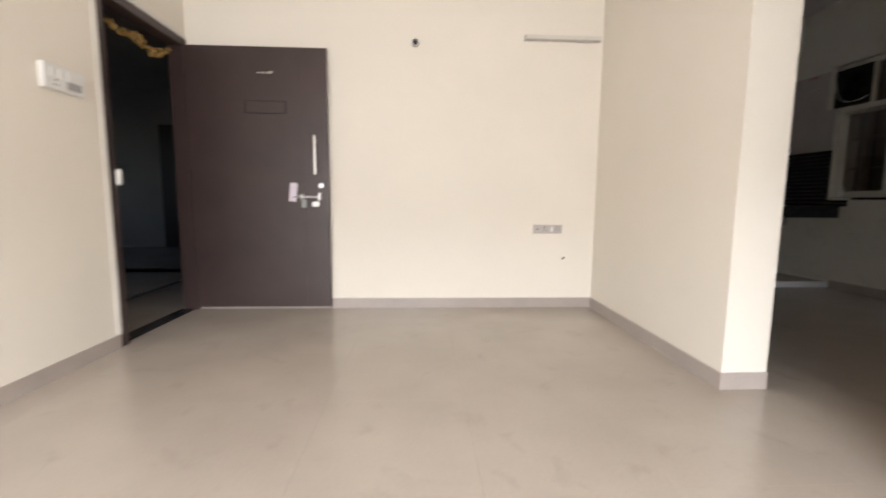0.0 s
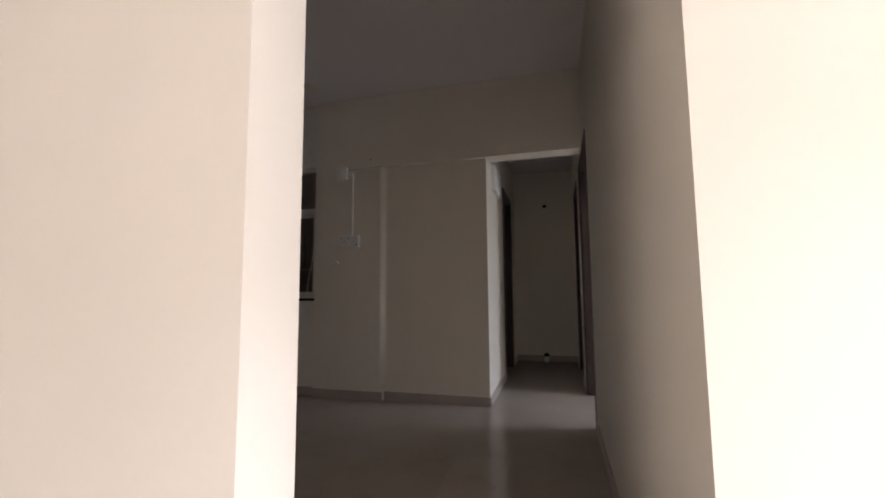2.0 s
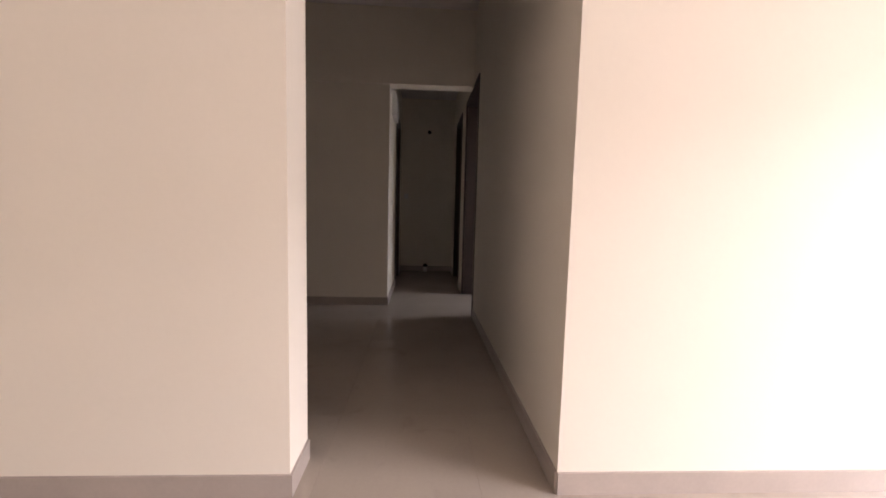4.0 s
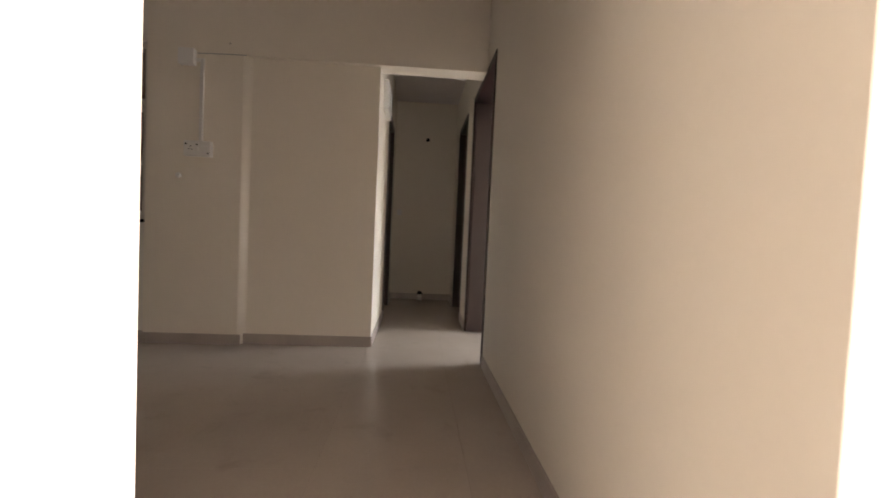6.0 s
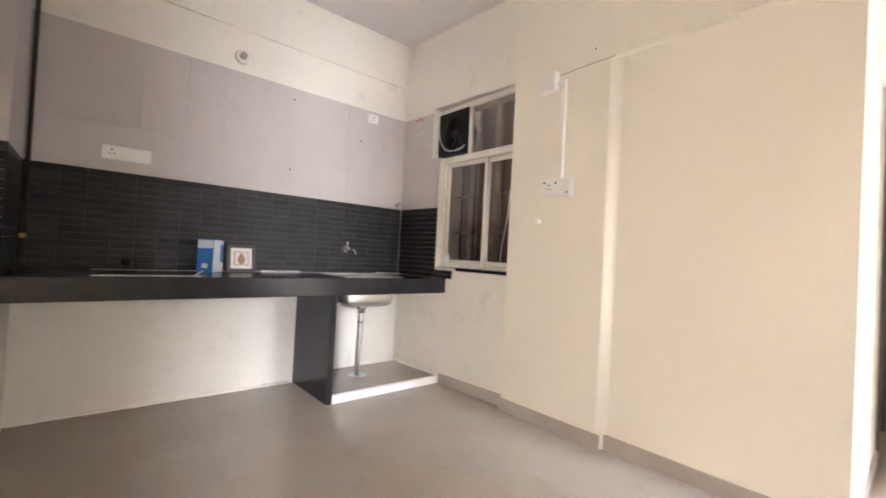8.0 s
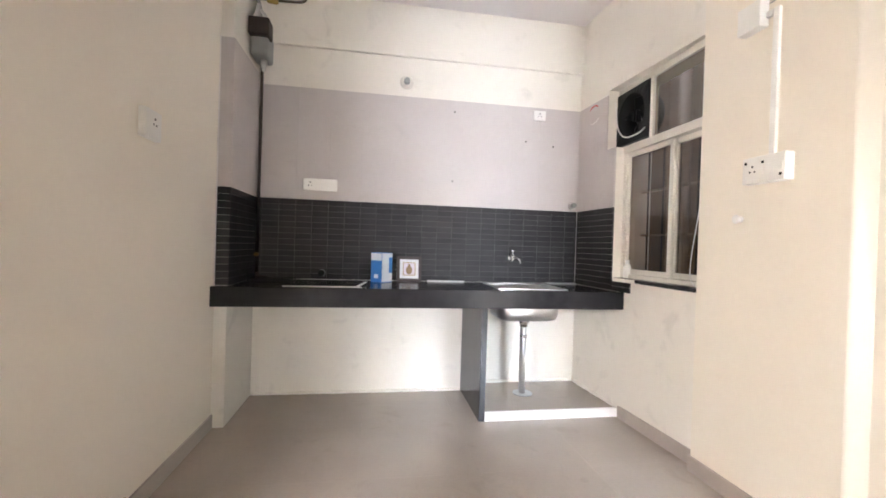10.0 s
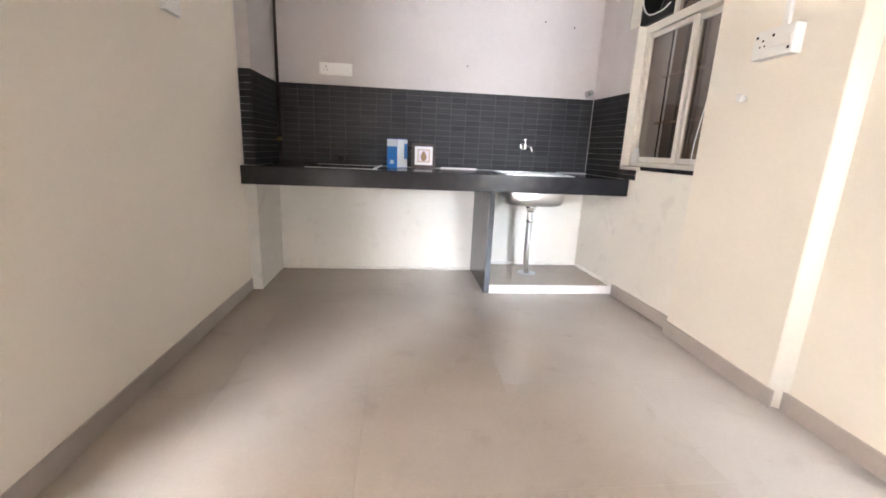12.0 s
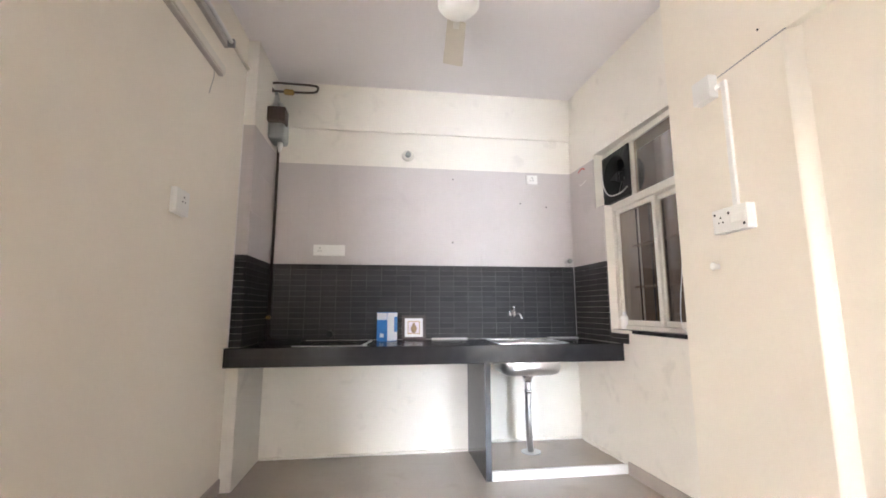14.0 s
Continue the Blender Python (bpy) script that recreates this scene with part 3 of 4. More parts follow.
# ---- kitchen ----
top = thing("kitchen_worktop", (2.5, 5.33, 0.78), "polished black granite worktop on a granite support panel", "worktop")
SX0, SX1, SY0, SY1 = 4.32, 4.80, 5.45, 5.84
CF = 5.322
xe = ex(5.30) + 0.01
part("slab", boxes((2.46, SX0, CF + 0.03, YK - 0.001, 0.868, 0.893), (SX1, xe, CF + 0.03, YK - 0.001, 0.868, 0.893), (SX0, SX1, CF + 0.03, SY0, 0.868, 0.893),
                   (SX0, SX1, SY1, YK - 0.001, 0.868, 0.893)), GRANITE, top)
part("front_strip", boxes((2.46, xe + 0.012, CF, CF + 0.030, 0.772, 0.896), bev=0.004), GRANITE, top, "deep polished front strip")
part("support_panel", boxes((4.165, 4.207, 5.352, YK - 0.001, 0.0, 0.866), bev=0.003), GRANITE, top, "upright black granite panel")
part("corner_chip", boxes((xe + 0.012, xe + 0.022, CF + 0.002, CF + 0.026, 0.775, 0.88), bev=0.004), MARBLE, top, "pale cement at the strip's end")

plat = thing("sink_plinth", (4.7, 5.35, 0), "low tiled plinth with a pale marble edge under the sink", "plinth")
part("top", boxes((4.209, ex(5.37) - 0.001, 5.372, YK - 0.002, 0.0005, 0.060)), FLOOR, plat)
part("edge", boxes((4.209, ex(5.37) - 0.001, 5.350, 5.371, 0.0005, 0.064), bev=0.003), MARBLE, plat, "pale marble edge")

sink = thing("kitchen_sink", (4.56, 5.64, 0.64), "round-cornered stainless steel sink set in the worktop", "sink")


def bowl(x0, x1, y0, y1, z1, z0, r, t=0.0):
    """Rounded-rectangle bowl, open above, its floor rounded in."""
    bm = bmesh.new()
    rings = []
    for inset, z in ((0, z1), (0.004, z0 + 0.05), (0.018, z0 + 0.015), (0.05, z0), (0.14, z0 - 0.004)):
        ring = []
        rr = max(r - inset * 0.5, 0.02)
        for cx, cy, a0 in ((x1 - inset - rr, y1 - inset - rr, 0), (x0 + inset + rr, y1 - inset - rr, 90), (x0 + inset + rr, y0 + inset + rr, 180), (x1 - inset - rr, y0 + inset + rr, 270)):
            for k in range(7):
                a = radians(a0 + k * 15)
                ring.append(bm.verts.new((cx + rr * math.cos(a), cy + rr * math.sin(a), z)))
        rings.append(ring)
    n = len(rings[0])
    for a, b in zip(rings, rings[1:]):
        for k in range(n):
            bm.faces.new((a[k], a[(k + 1) % n], b[(k + 1) % n], b[k])).smooth = True
    bm.faces.new(rings[-1])
    bmesh.ops.recalc_face_normals(bm, faces=bm.faces)
    bmesh.ops.solidify(bm, geom=list(bm.faces), thickness=0.003)
    return bm


part("basin", bowl(SX0 + 0.004, SX1 - 0.004, SY0 + 0.004, SY1 - 0.004, 0.893, 0.655, 0.09), STEEL, sink)
part("rim", boxes((SX0 - 0.02, SX1 + 0.02, SY0 - 0.02, SY0 + 0.006, 0.8935, 0.898), (SX0 - 0.02, SX1 + 0.02, SY1 - 0.006, SY1 + 0.02, 0.8935, 0.898),
                  (SX0 - 0.02, SX0 + 0.006, SY0 + 0.006, SY1 - 0.006, 0.8935, 0.898), (SX1 - 0.006, SX1 + 0.02, SY0 + 0.006, SY1 - 0.006, 0.8935, 0.898)), STEEL, sink)
part("drain_collar", tube([(4.57, 5.645, 0.652), (4.57, 5.645, 0.625), (4.57, 5.645, 0.62), (4.57, 5.645, 0.59)], [0.045, 0.045, 0.034, 0.03], 20), CHROME, sink)
dp = thing("drain_pipe", (4.58, 5.69, 0.06), "ribbed grey flexible waste hose under the sink", "pipe")
hose = smooth_path([(4.57, 5.645, 0.595), (4.572, 5.648, 0.45), (4.574, 5.66, 0.28), (4.59, 5.69, 0.12), (4.60, 5.70, 0.061)], 22)
part("hose", tube(hose, [0.021 + 0.003 * (k % 2) for k in range(len(hose))], 14), STEEL, dp)
part("clamp", tube([(4.572, 5.646, 0.53), (4.572, 5.647, 0.51)], 0.029, 16), CHROME, dp)
fl2 = tube([(4.60, 5.70, 0.0605), (4.60, 5.70, 0.066)], 0.075, 24)
part("floor_collar", fl2, GREYPL, dp, "dirty grey collar at the floor")

tap = thing("wall_tap", (4.556, YK - 0.012, 1.115), "chrome bib tap on the dark dado tiles", "tap")
YT = YK - 0.014
part("flange", tube([(4.56, YT, 1.105), (4.56, YT - 0.012, 1.105)], 0.03, 20), CHROME, tap)
part("body", tube([(4.56, YT - 0.01, 1.105), (4.56, YT - 0.075, 1.105)], 0.016, 16), CHROME, tap)
part("stem", tube([(4.56, YT - 0.055, 1.105), (4.56, YT - 0.055, 1.15), (4.56, YT - 0.055, 1.165)], [0.012, 0.012, 0.022], 14), CHROME, tap)
part("spout", tube(smooth_path([(4.565, YT - 0.07, 1.105), (4.59, YT - 0.12, 1.095), (4.60, YT - 0.14, 1.06)], 6), 0.011, 12), CHROME, tap)
part("lever", tube([(4.555, YT - 0.06, 1.10), (4.50, YT - 0.085, 1.095)], [0.012, 0.017], 12), CHROME, tap)
vl = thing("stop_valve", (5.085, YK - 0.012, 1.555), "tarnished stop valve above the dark dado", "valve")
part("body", tube([(5.085, YK - 0.012, 1.555), (5.085, YK - 0.06, 1.555)], [0.03, 0.018], 16), STEEL, vl)
part("knob", tube([(5.085, YK - 0.055, 1.56), (5.085, YK - 0.075, 1.56)], [0.024, 0.02], 10), METER, vl)
ph = thing("pipe_sleeve", (3.65, YK, 2.485), "grey pipe sleeve with a ring in the kitchen wall", "pipe sleeve")
part("ring", tube([(3.65, YK - 0.001, 2.485), (3.65, YK - 0.02, 2.485)], [0.055, 0.045], 24), ALU, ph)
part("plug", tube([(3.65, YK - 0.02, 2.485), (3.65, YK - 0.05, 2.49)], [0.026, 0.022], 16), METER, ph, "dark plug")
nb = thing("black_pipe_end", (3.034, YK - 0.012, 0.943), "black cap on a pipe end above the worktop", "pipe cap")
part("cap", tube([(3.034, YK - 0.012, 0.945), (3.034, YK - 0.05, 0.945), (3.034, YK - 0.056, 0.945)], [0.028, 0.026, 0.018], 18), BLACK, nb)

# gas meter and its pipes in the corner
gm = thing("gas_meter", (2.55, 5.78, 2.45), "grey gas meter with black hose high in the kitchen corner", "gas meter")
part("casing", boxes((2.533, 2.655, 5.70, 5.90, 2.475, 2.66), bev=0.025, seg=3), METER, gm)
part("counter_box", boxes((2.535, 2.672, 5.655, 5.78, 2.60, 2.72), bev=0.01), RUSTP, gm, "dark brown register box")
part("outlet_cap", tube([(2.61, 5.80, 2.48), (2.61, 5.80, 2.455), (2.61, 5.80, 2.40)], [0.022, 0.022, 0.012], 14), PLASTIC, gm, "white plastic outlet cap")
part("valve", tube([(2.56, 5.78, 2.72), (2.56, 5.78, 2.76), (2.57, 5.775, 2.80), (2.575, 5.77, 2.86)], [0.03, 0.034, 0.022, 0.016], 16), STEEL, gm, "dull steel valve")
part("inlet", tube(smooth_path([(2.57, 5.86, 2.65), (2.565, 5.84, 2.76), (2.575, 5.80, 2.84), (2.56, 5.79, 2.90)], 6), 0.013), METER, gm)
part("outlet", tube(smooth_path([(2.62, 5.74, 2.71), (2.63, 5.73, 2.76), (2.60, 5.76, 2.80), (2.56, 5.79, 2.86)], 6), 0.010), STEEL, gm)
part("regulator", tube([(2.62, 5.79, 2.912), (2.63, 5.79, 2.912), (2.69, 5.79, 2.908), (2.70, 5.79, 2.908)], [0.014, 0.024, 0.024, 0.014], 16), BRASS, gm, "brass regulator")
part("hose_loop", tube(smooth_path([(2.455, 5.72, 2.90), (2.50, 5.77, 2.905), (2.62, 5.79, 2.912), (2.80, 5.79, 2.915), (2.87, 5.79, 2.925), (2.89, 5.79, 2.955), (2.86, 5.79, 2.98),
                                     (2.66, 5.79, 2.985), (2.55, 5.79, 2.985), (2.51, 5.79, 2.965), (2.54, 5.79, 2.915)], 6), 0.0095, 10), RUSTP, gm, "dark looped hose")
gp = thing("gas_pipe", (2.57, 5.93, 0.9), "dark brown painted gas pipe down the tiled corner", "pipe")
part("pipe", tube([(2.565, 5.93, 0.935), (2.565, 5.93, 2.40), (2.57, 5.90, 2.50)], 0.011), RUSTP, gp)
part("cock", tube([(2.565, 5.93, 1.08), (2.565, 5.88, 1.08)], [0.016, 0.012], 12), BRASS, gp, "brass gas cock")
part("elbow", tube(smooth_path([(2.565, 5.93, 0.94), (2.59, 5.91, 0.915), (2.66, 5.90, 0.905)], 5), 0.011), RUSTP, gp)

# things on the worktop
bx = thing("medicine_box", (3.49, 5.83, 0.893), "blue and white cardboard box standing on the worktop", "box")
cbm = boxes((-0.055, 0.055, -0.06, 0.06, 0, 0.225), bev=0.0015, seg=1)
mm = pose(3.492, 5.86, 0.8935, 0, 0, -42)
bmesh.ops.transform(cbm, matrix=mm, verts=cbm.verts)
part("carton", cbm, BLUE, bx)
for nm, bb, ma, lb in (("white_side", (0.0555, 0.0565, -0.059, 0.059, 0.004, 0.221), CARD, "white printed side"), ("pale_label", (-0.053, 0.053, -0.0615, -0.0605, 0.165, 0.22), CARD, "pale band"),
                       ("print_bar", (0.0565, 0.0572, 0.02, 0.058, 0.07, 0.19), BLUE, "blue printed bar"), ("print_dot", (-0.02, 0.02, -0.0615, -0.0605, 0.03, 0.06), CARD, "pale printed mark")):
    t_ = boxes(bb)
    bmesh.ops.transform(t_, matrix=mm, verts=t_.verts)
    part(nm, t_, ma, bx, lb)
pf = thing("picture_frame", (3.71, 5.92, 0.893), "small dark framed relief picture leaning on the tiles", "picture frame")
pm = pose(3.71, 5.915, 0.8935, -9, 0, 0)
for nm, bm_, ma, lb in (("frame", boxes((-0.098, -0.074, -0.012, 0.012, 0, 0.2), (0.074, 0.098, -0.012, 0.012, 0, 0.2), (-0.074, 0.074, -0.012, 0.012, 0, 0.024), (-0.074, 0.074, -0.012, 0.012, 0.176, 0.2)), WOODDK, "dark brown moulding"),
                        ("mount", boxes((-0.0745, 0.0745, -0.004, 0.008, 0.0235, 0.1765)), CARD, "white mount"),
                        ("inner_border", boxes((-0.05, 0.05, -0.0065, -0.0041, 0.048, 0.152)), BRASS, "gilt inner border"),
                        ("field", boxes((-0.044, 0.044, -0.008, -0.0066, 0.054, 0.146)), PINK, "pale field")):
    bmesh.ops.transform(bm_, matrix=pm, verts=bm_.verts)
    part(nm, bm_, ma, pf, lb)
rel = bmesh.new()
bmesh.ops.create_uvsphere(rel, u_segments=16, v_segments=10, radius=0.028, matrix=pose(0, -0.008, 0.09) @ Matrix.Diagonal((0.9, 0.25, 1.2, 1)))
bmesh.ops.create_uvsphere(rel, u_segments=12, v_segments=8, radius=0.013, matrix=pose(0, -0.008, 0.124) @ Matrix.Diagonal((0.9, 0.4, 1.1, 1)))
bmesh.ops.transform(rel, matrix=pm, verts=rel.verts)
part("relief", rel, GOLD, pf, "plain bronze-coloured relief shape")
for nm, lab, bb, ma in (("marble_offcut", "long pale stone offcut lying on the worktop", (2.86, 3.36, 5.40, 5.420, 0.8935, 0.899), MARBLE),
                        ("stone_slab", "flat black stone piece lying by the gas pipe", (2.56, 2.86, 5.70, 5.90, 0.8935, 0.915), GRANITE),
                        ("pale_strip", "thin pale strip lying against the tiles", (3.86, 4.16, 5.93, 5.955, 0.8935, 0.906), MARBLE),
                        ("steel_tray", "thin steel strip lying beside the sink", (4.86, 5.12, 5.90, 5.95, 0.8935, 0.905), STEEL)):
    tagged(mesh_ob(nm, boxes(bb, bev=0.002), ma), lab, nm.split("_")[1])
tagged(mesh_ob("pen", tube([(3.33, 5.42, 0.899), (3.385, 5.52, 0.92)], [0.006, 0.005], 10), PLASTIC), "short white pen propped on the stone offcut", "pen")

def mortar_bead(p, q, z, seed):
    """An uneven bead of white mortar along the foot of a wall, from p to q."""
    rng = random.Random(seed)
    n_ = max(6, int((Vector(q) - Vector(p)).length / 0.035))
    pts = [Vector((p[0] + (q[0] - p[0]) * k_ / n_, p[1] + (q[1] - p[1]) * k_ / n_, z)) for k_ in range(n_ + 1)]
    structure("trim", tube(pts, [rng.uniform(0.008, 0.021) for _ in pts], 8), WHITE, "uneven white mortar along the foot of the wall", "mortar")


mortar_bead((2.54, YK - 0.003), (4.16, YK - 0.003), 0.003, 3)
mortar_bead((4.215, YK - 0.004), (5.14, YK - 0.004), 0.063, 4)
mortar_bead((ex(5.95) - 0.002, 5.95), (ex(5.38) - 0.002, 5.38), 0.063, 5)

# ---- kitchen window ----
XWN = 5.25
win = thing("kitchen_window", (XWN, 5.0, WZ0), "cream aluminium sliding window, closed, with a fixed light above", "window")
tagged(win, kind="structure")
F = 0.035


def bar(nm, y0, y1, z0, z1, dx=0.0, d=0.045):
    part(nm, boxes((XWN + dx, XWN + dx + d, y0, y1, z0, z1), bev=0.003, seg=1), ALU, win)


bar("outer_frame", WY0, YL, WZ0 + 0.004, WZ0 + 0.034, -0.01, 0.07)
bar("outer_frame", WY0, WY1, ZT - 0.05, ZT + 0.005, -0.012, 0.07)
bar("outer_frame", YL - 0.032, YL, WZ0 + 0.034, ZT - 0.05, -0.01, 0.07)
bar("outer_frame", WY0, WY0 + 0.06, WZ0 + 0.034, ZT - 0.05, -0.01, 0.07)
bar("transom_frame", WY0, WY1, WZ1 - 0.045, WZ1 - 0.001)
bar("transom_frame", 5.165, 5.195, ZT + 0.005, WZ1 - 0.045)
bar("transom_frame", WY0, WY0 + 0.062, ZT + 0.005, WZ1 - 0.045)
# two sashes in two tracks
for a, b, dx in ((4.952, YL - 0.032, 0.004), (WY0 + 0.06, 4.985, 0.032)):
    z0, z1 = WZ0 + 0.036, ZT - 0.052
    for bb in ((a, a + F, z0, z1), (b - F, b, z0, z1), (a + F, b - F, z0, z0 + F), (a + F, b - F, z1 - F, z1)):
        bar("sash", *bb, dx, 0.024)
    p_ = part("pane", boxes((XWN + dx + 0.010, XWN + dx + 0.014, a + F, b - F, z0 + F, z1 - F)), GLASS, win)
    p_.visible_shadow = False
p_ = part("pane", boxes((XWN + 0.02, XWN + 0.024, WY0 + 0.062, 5.165, ZT + 0.005, WZ1 - 0.045)), GLASS, win)
p_.visible_shadow = False
tagged(mesh_ob("window_sill", boxes((ex(5.0) - 0.012, 5.46, WY0 + 0.001, YL - 0.001, WZ0 - 0.022, WZ0 + 0.003), bev=0.002), GRANITE), "black granite sill of the kitchen window", "sill", kind="structure")
grille = thing("window_grille", (5.40, 5.0, 1.0), "rust-brown steel bars outside the window", "grille")
for k in range(5):
    y = 4.75 + k * 0.16
    part("bar", tube([(5.40, y, 1.0), (5.40, y, 1.95)], 0.006, 8), RUSTP, grille)
for z in (1.3, 1.62):
    part("cross_bar", boxes((5.395, 5.405, 4.68, 5.46, z, z + 0.016)), PIPEC, grille)
for y, r_ in ((4.62, 0.05), (4.95, 0.035), (5.3, 0.06), (5.75, 0.04), (6.1, 0.055)):
    sp = thing("shaft_pipe", (6.2, y, -1), "pale soil pipe running up the service shaft", "pipe", "shaft pipes")
    part("pipe", tube([(6.25, y, -1), (6.25, y, 4.9)], r_, 14), PIPEC, sp)
    part("joint", tube([(6.25, y, 1.2), (6.25, y, 1.3)], r_ + 0.01, 14), PIPEC, sp)

# exhaust fan in the upper corner of the window
ef = thing("exhaust_fan", (5.26, 5.39, 1.97), "black square exhaust fan fitted in the window corner", "exhaust fan")
fy, fz, hw = 5.392, 2.172, 0.196
bm = bmesh.new()
ring_o, ring_i, ring_b = [], [], []
n = 32
for k in range(n):
    a = 2 * math.pi * k / n
    c, s = math.cos(a), math.sin(a)
    q = hw / max(abs(c), abs(s))
    ring_o.append(bm.verts.new((5.245, fy + q * c, fz + q * s)))
    ring_i.append(bm.verts.new((5.235, fy + 0.158 * c, fz + 0.158 * s)))
    ring_b.append(bm.verts.new((5.40, fy + 0.15 * c, fz + 0.15 * s)))
ring_e = [bm.verts.new((5.275, v.co.y, v.co.z)) for v in ring_o]
for k in range(n):
    j = (k + 1) % n
    bm.faces.new((ring_o[k], ring_o[j], ring_i[j], ring_i[k]))
    bm.faces.new((ring_i[k], ring_i[j], ring_b[j], ring_b[k])).smooth = True
    bm.faces.new((ring_o[k], ring_o[j], ring_e[j], ring_e[k]))
bmesh.ops.recalc_face_normals(bm, faces=bm.faces)
part("housing", bm, BLACK, ef)
part("motor", tube([(5.28, fy, fz), (5.27, fy, fz), (5.37, fy, fz)], [0.03, 0.042, 0.042], 20), BLACK, ef)
for k in range(5):
    bm = boxes((-0.004, 0.004, -0.04, 0.04, 0.04, 0.142), bev=0.002, seg=1)
    bmesh.ops.transform(bm, matrix=Matrix.Translation((5.31, fy, fz)) @ Matrix.Rotation(2 * math.pi * k / 5, 4, "X") @ Matrix.Rotation(radians(35), 4, "Z"), verts=bm.verts)
    part("blade", bm, BLACK, ef)
part("shutter", tube([(5.395, fy, fz), (5.40, fy, fz)], 0.149, 24), BLACK, ef, "closed black back shutter")
fw = thing("fan_cable", (5.2, 5.5, 2.3), "pale fan cable and red wire ends on the tiles", "cable")
part("cable", tube(smooth_path([(5.165, 5.72, 2.36), (5.175, 5.60, 2.385), (5.225, 5.58, 2.33), (5.215, 5.52, 2.12), (5.21, 5.42, 2.02), (5.22, 5.28, 2.01), (5.235, 5.22, 2.04)], 8), 0.005, 8), PLASTIC, fw)
part("red_wire", tube(smooth_path([(5.158, 5.84, 2.29), (5.150, 5.80, 2.34), (5.145, 5.73, 2.345), (5.150, 5.70, 2.33)], 6), 0.005, 8), RED, fw, "red wire end")
part("thin_wire", tube(smooth_path([(5.155, 5.83, 2.30), (5.150, 5.80, 2.22), (5.150, 5.74, 2.21), (5.152, 5.69, 2.23)], 6), 0.0025, 6), PLASTIC, fw)
wc2 = thing("window_wire", (5.25, 4.70, 1.0), "thin pale wire hanging in front of the window", "wire")
part("wire", tube(smooth_path([(5.235, 4.685, 1.62), (5.225, 4.70, 1.40), (5.225, 4.74, 1.18), (5.225, 4.745, 1.05), (5.22, 4.70, 0.997)], 8), 0.003, 6), PLASTIC, wc2)
bt = thing("small_bottle", (5.24, 5.375, 0.993), "small white plastic bottle on the window sill", "bottle")
part("body", tube([(5.247, 5.385, 0.9935), (5.247, 5.385, 1.0), (5.247, 5.385, 1.075), (5.247, 5.385, 1.095)], [0.024, 0.027, 0.027, 0.015], 20), PLASTIC, bt)
part("cap", tube([(5.247, 5.385, 1.095), (5.247, 5.385, 1.122)], 0.014, 16), CARD, bt, "white cap")

# ---- ceiling fan ----
fan = thing("ceiling_fan", (3.845, 4.45, HK), "cream three-bladed ceiling fan at rest", "ceiling fan")
fx, fyy, fzz = 3.845, 4.45, 2.79
part("canopy", tube([(fx, fyy, HK - 0.001), (fx, fyy, HK - 0.03), (fx, fyy, HK - 0.07)], [0.06, 0.055, 0.02], 20), PLASTIC, fan)
part("down_rod", tube([(fx, fyy, HK - 0.06), (fx, fyy, fzz + 0.05)], 0.012), PLASTIC, fan)
part("motor", tube([(fx, fyy, fzz + 0.07), (fx, fyy, fzz + 0.05), (fx, fyy, fzz + 0.02), (fx, fyy, fzz - 0.03), (fx, fyy, fzz - 0.06), (fx, fyy, fzz - 0.065)], [0.03, 0.09, 0.11, 0.11, 0.085, 0.02], 28), PLASTIC, fan)
for k in range(3):
    ang = math.pi / 2 - 0.10 + k * 2 * math.pi / 3
    mt = Matrix.Translation((fx, fyy, fzz)) @ Matrix.Rotation(ang, 4, "Z") @ Matrix.Rotation(radians(10), 4, "X")
    bm = prism_set(([(0.16, -0.054), (0.585, -0.067), (0.595, -0.058), (0.595, 0.058), (0.585, 0.067), (0.16, 0.054)], -0.002, 0.002))
    bmesh.ops.transform(bm, matrix=mt, verts=bm.verts)
    bl = part("blade", bm, FANC, fan)
    bm = boxes((0.09, 0.22, -0.018, 0.018, -0.006, -0.0022), bev=0.001, seg=1)
    bmesh.ops.transform(bm, matrix=mt, verts=bm.verts)
    part("blade_bracket", bm, ALU, bl)

# ---- wall tiles, pieces of the walls ----
kn_wall, ke_wall, pier = (bpy.data.objects[n_] for n_ in ("wall_kitchen_north", "wall_kitchen_east", "wall_corner_pier"))
DZ0, DZ1, TZ1 = 0.895, 1.512, 2.372
cache = {}


def tile_piece(parent, material, w, h, m):
    """One wall tile, w by h, its face to -y in its own frame."""
    key = (round(w, 4), round(h, 4), material.name)
    if key not in cache:
        g, edge = (0.0002, 0.0003) if material == TILEW else (0.0009, 0.0015)
        bm_ = bmesh.new()
        a, b_, e = g, edge, 0.010
        vs = [[bm_.verts.new((x, y, z)) for x, z in ((a + i_, a + i_), (w - a - i_, a + i_), (w - a - i_, h - a - i_), (a + i_, h - a - i_))] for y, i_ in ((0, 0), (-e + b_, 0), (-e, b_))]
        for r0, r1 in zip(vs, vs[1:]):
            for k_ in range(4):
                bm_.faces.new((r0[k_], r0[(k_ + 1) % 4], r1[(k_ + 1) % 4], r1[k_]))
        bm_.faces.new(vs[-1])
        bmesh.ops.recalc_face_normals(bm_, faces=bm_.faces)
        me_ = bpy.data.meshes.new("tile")
        bm_.to_mesh(me_)
        bm_.free()
        me_.materials.append(material)
        cache[key] = me_
    ob_ = new("tile", cache[key])
    ob_.parent = parent
    ob_.matrix_basis = m
    return ob_


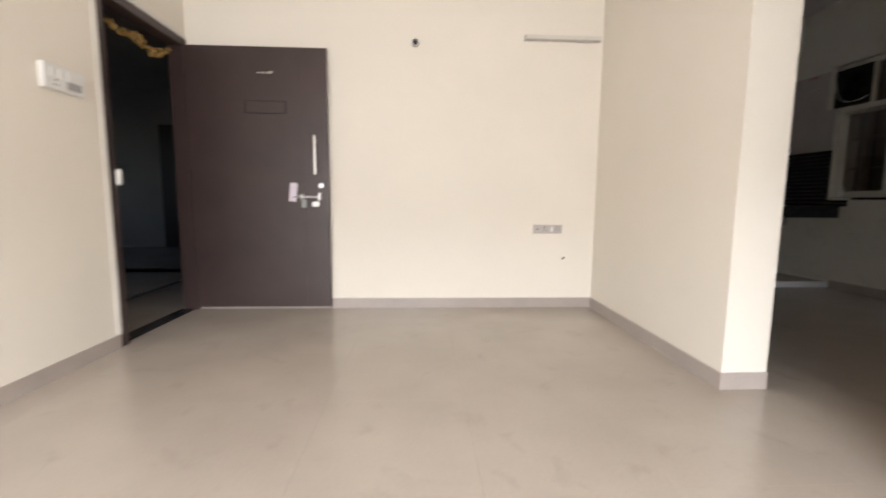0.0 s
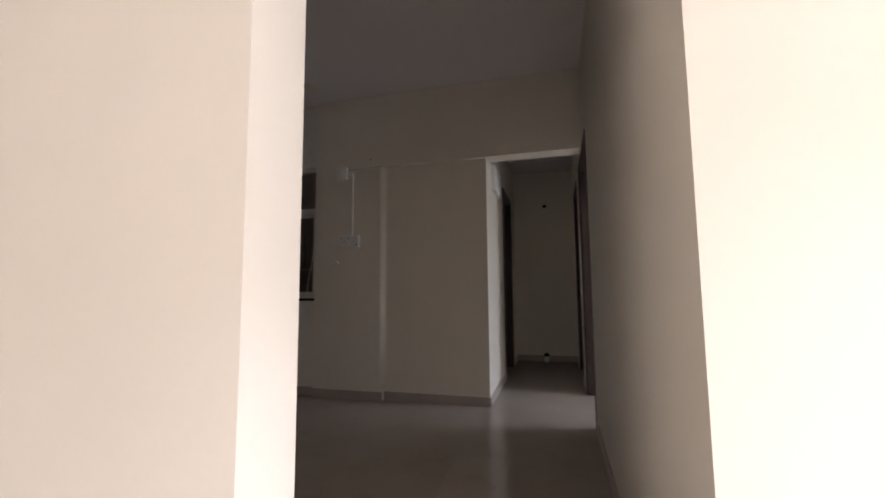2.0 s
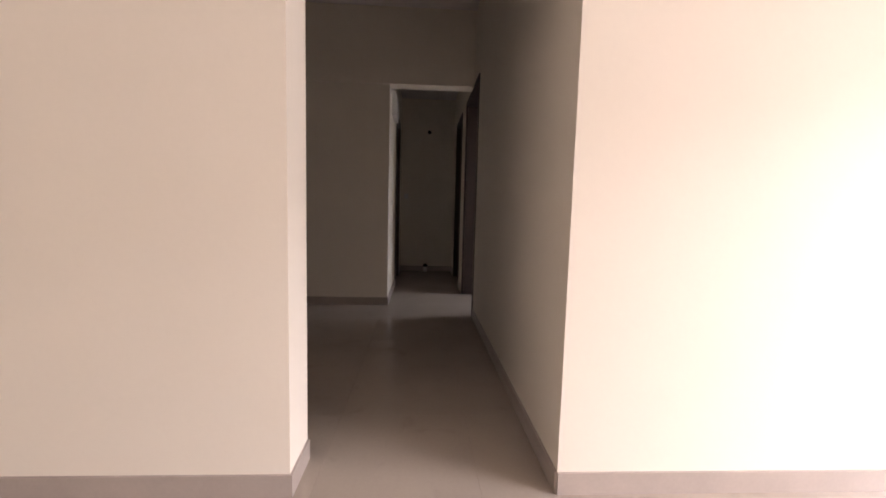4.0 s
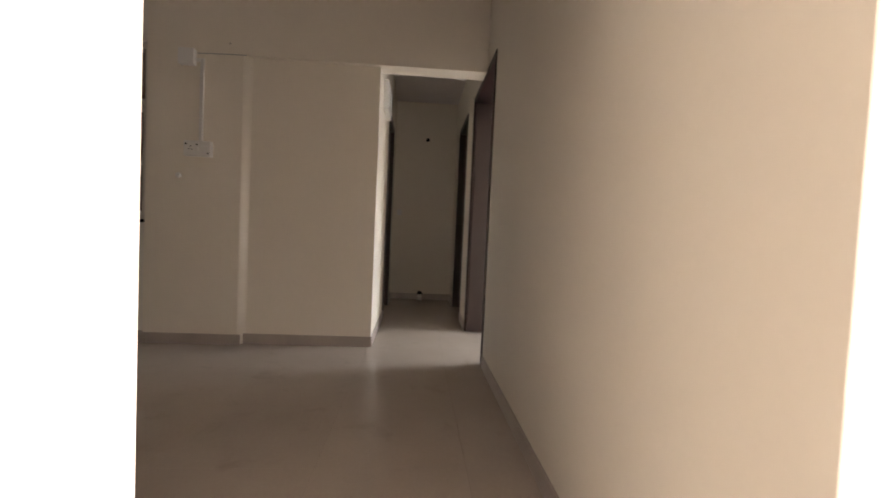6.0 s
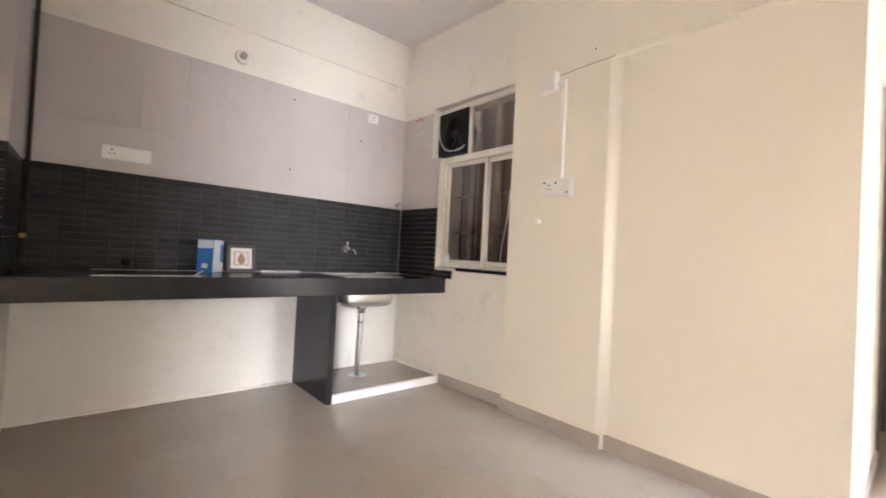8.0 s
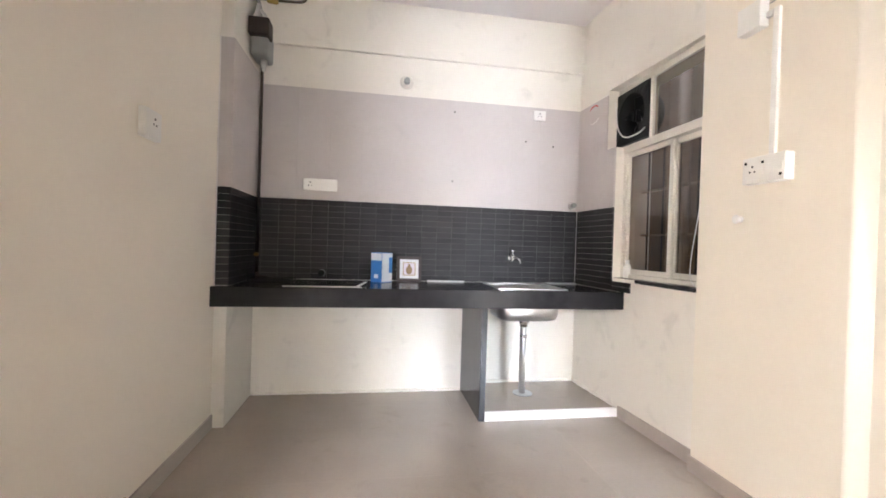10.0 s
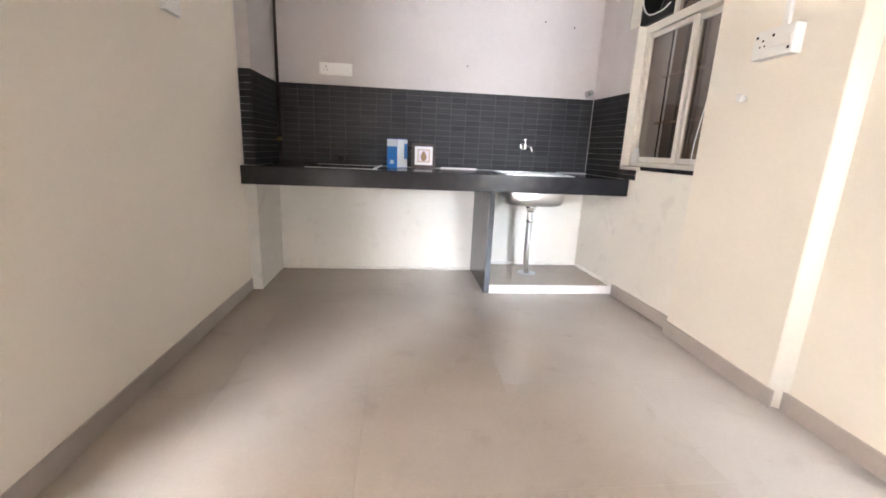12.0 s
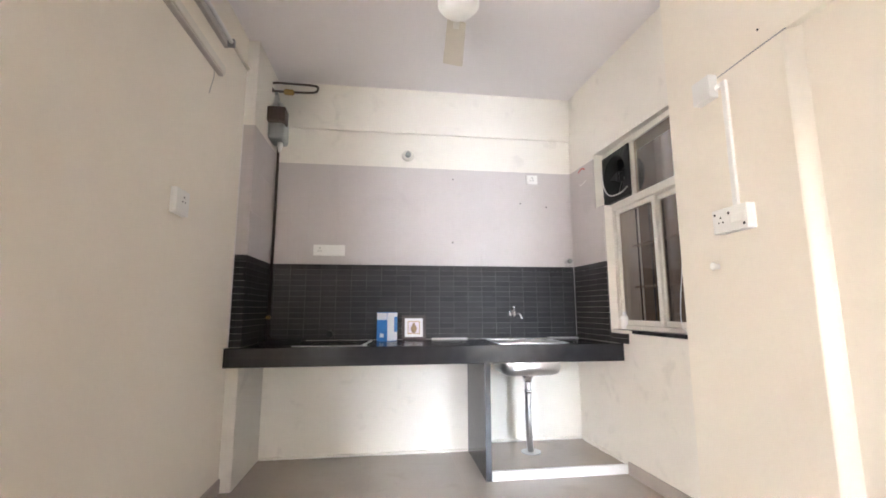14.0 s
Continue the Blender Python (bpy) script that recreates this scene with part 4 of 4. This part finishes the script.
def tile_run(parent, material, length, z0, z1, rows, wide, m, start=0.0):
    """Rows of tiles along a run; m places the run's origin, x along it."""
    h = (z1 - z0) / rows
    for r_ in range(rows):
        u = -start
        while u < length - 0.004:
            a, b_ = max(u, 0), min(u + wide, length)
            if b_ - a > 0.012:
                tile_piece(parent, material, b_ - a, h, m @ pose(a, 0, z0 + r_ * h))
            u += wide


def run(p, q):
    """The pose of a run from p to q; the tiles face to the right of the way."""
    return pose(p[0], p[1], 0, 0, 0, math.degrees(math.atan2(q[1] - p[1], q[0] - p[0])))


north = run((2.53, YK - 0.0005), (5.15, YK - 0.0005))
tile_run(kn_wall, DADO, 2.612, DZ0, DZ1, 14, 0.1227, north, 0.073)
tile_run(kn_wall, TILEW, 2.612, DZ1, TZ1, 3, 0.2454, north, 0.196)
pe_flip = pose(2.5305, 5.402, 0, 0, 0, 90)
tile_run(pier, DADO, YK - 0.013 - 5.402, DZ0, DZ1, 14, 0.1227, pe_flip)
tile_run(pier, TILEW, YK - 0.013 - 5.402, DZ1, 2.44, 3, 0.2454, pe_flip)
ps = pose(2.456, 5.4095, 0)
tile_run(pier, DADO, 0.084, DZ0, DZ1, 14, 0.1227, ps)
tile_run(pier, TILEW, 0.084, DZ1, 2.44, 3, 0.2454, ps)
part("edge_trim", boxes((2.4565, 2.462, 5.392, 5.3985, DZ0, 2.44)), MARBLE, pier, "white edge line of the tiling")
ang = math.degrees(math.atan2(YL - YK, ex(YL) - ex(YK)))
es = pose(ex(YK) - 0.0006, YK - 0.011, 0, 0, 0, ang)
tile_run(ke_wall, DADO, YK - 0.011 - YL, DZ0, DZ1, 14, 0.1227, es)
tile_run(ke_wall, TILEW, YK - 0.011 - YL, DZ1, ZT, 2, 0.2454, es)
tile_run(ke_wall, TILEW, YK - 0.011 - WY1, ZT, TZ1, 1, 0.2454, es)
e2 = pose(ex(YL) - 0.0006, YL - 0.002, 0, 0, 0, ang)
tile_run(ke_wall, DADO, 0.21, DZ0, WZ0 - 0.024, 2, 0.105, e2)
part("corner_trim", boxes((5.137, 5.143, YK - 0.017, YK - 0.011, DZ0 + 0.02, DZ1)), MARBLE, kn_wall, "pale grout line in the tiled corner")

part("dado_grout", boxes((2.532, 5.136, YK - 0.0088, YK - 0.0008, DZ0 + 0.002, DZ1 - 0.002)), DGROUT, kn_wall, "grey grout between the dark tiles")

# ---- floor tiles, pieces of the floor ----
TS = 0.63
tile_bm = boxes((0.0003, TS - 0.0003, 0.0003, TS - 0.0003, -0.0034, 0.0))
tile_me = bpy.data.meshes.new("tile")
tile_bm.to_mesh(tile_me)
tile_bm.free()
tile_me.materials.append(FLOOR)
floor_ob = bpy.data.objects["floor"]
for i in range(-7, 13):
    for j in range(-5, 10):
        if j < -2 and not -3 <= i <= 2:
            continue
        ob = new("tile", tile_me)
        ob.parent = floor_ob
        ob.location = (0.235 + i * TS, 0.32 + j * TS, 0)
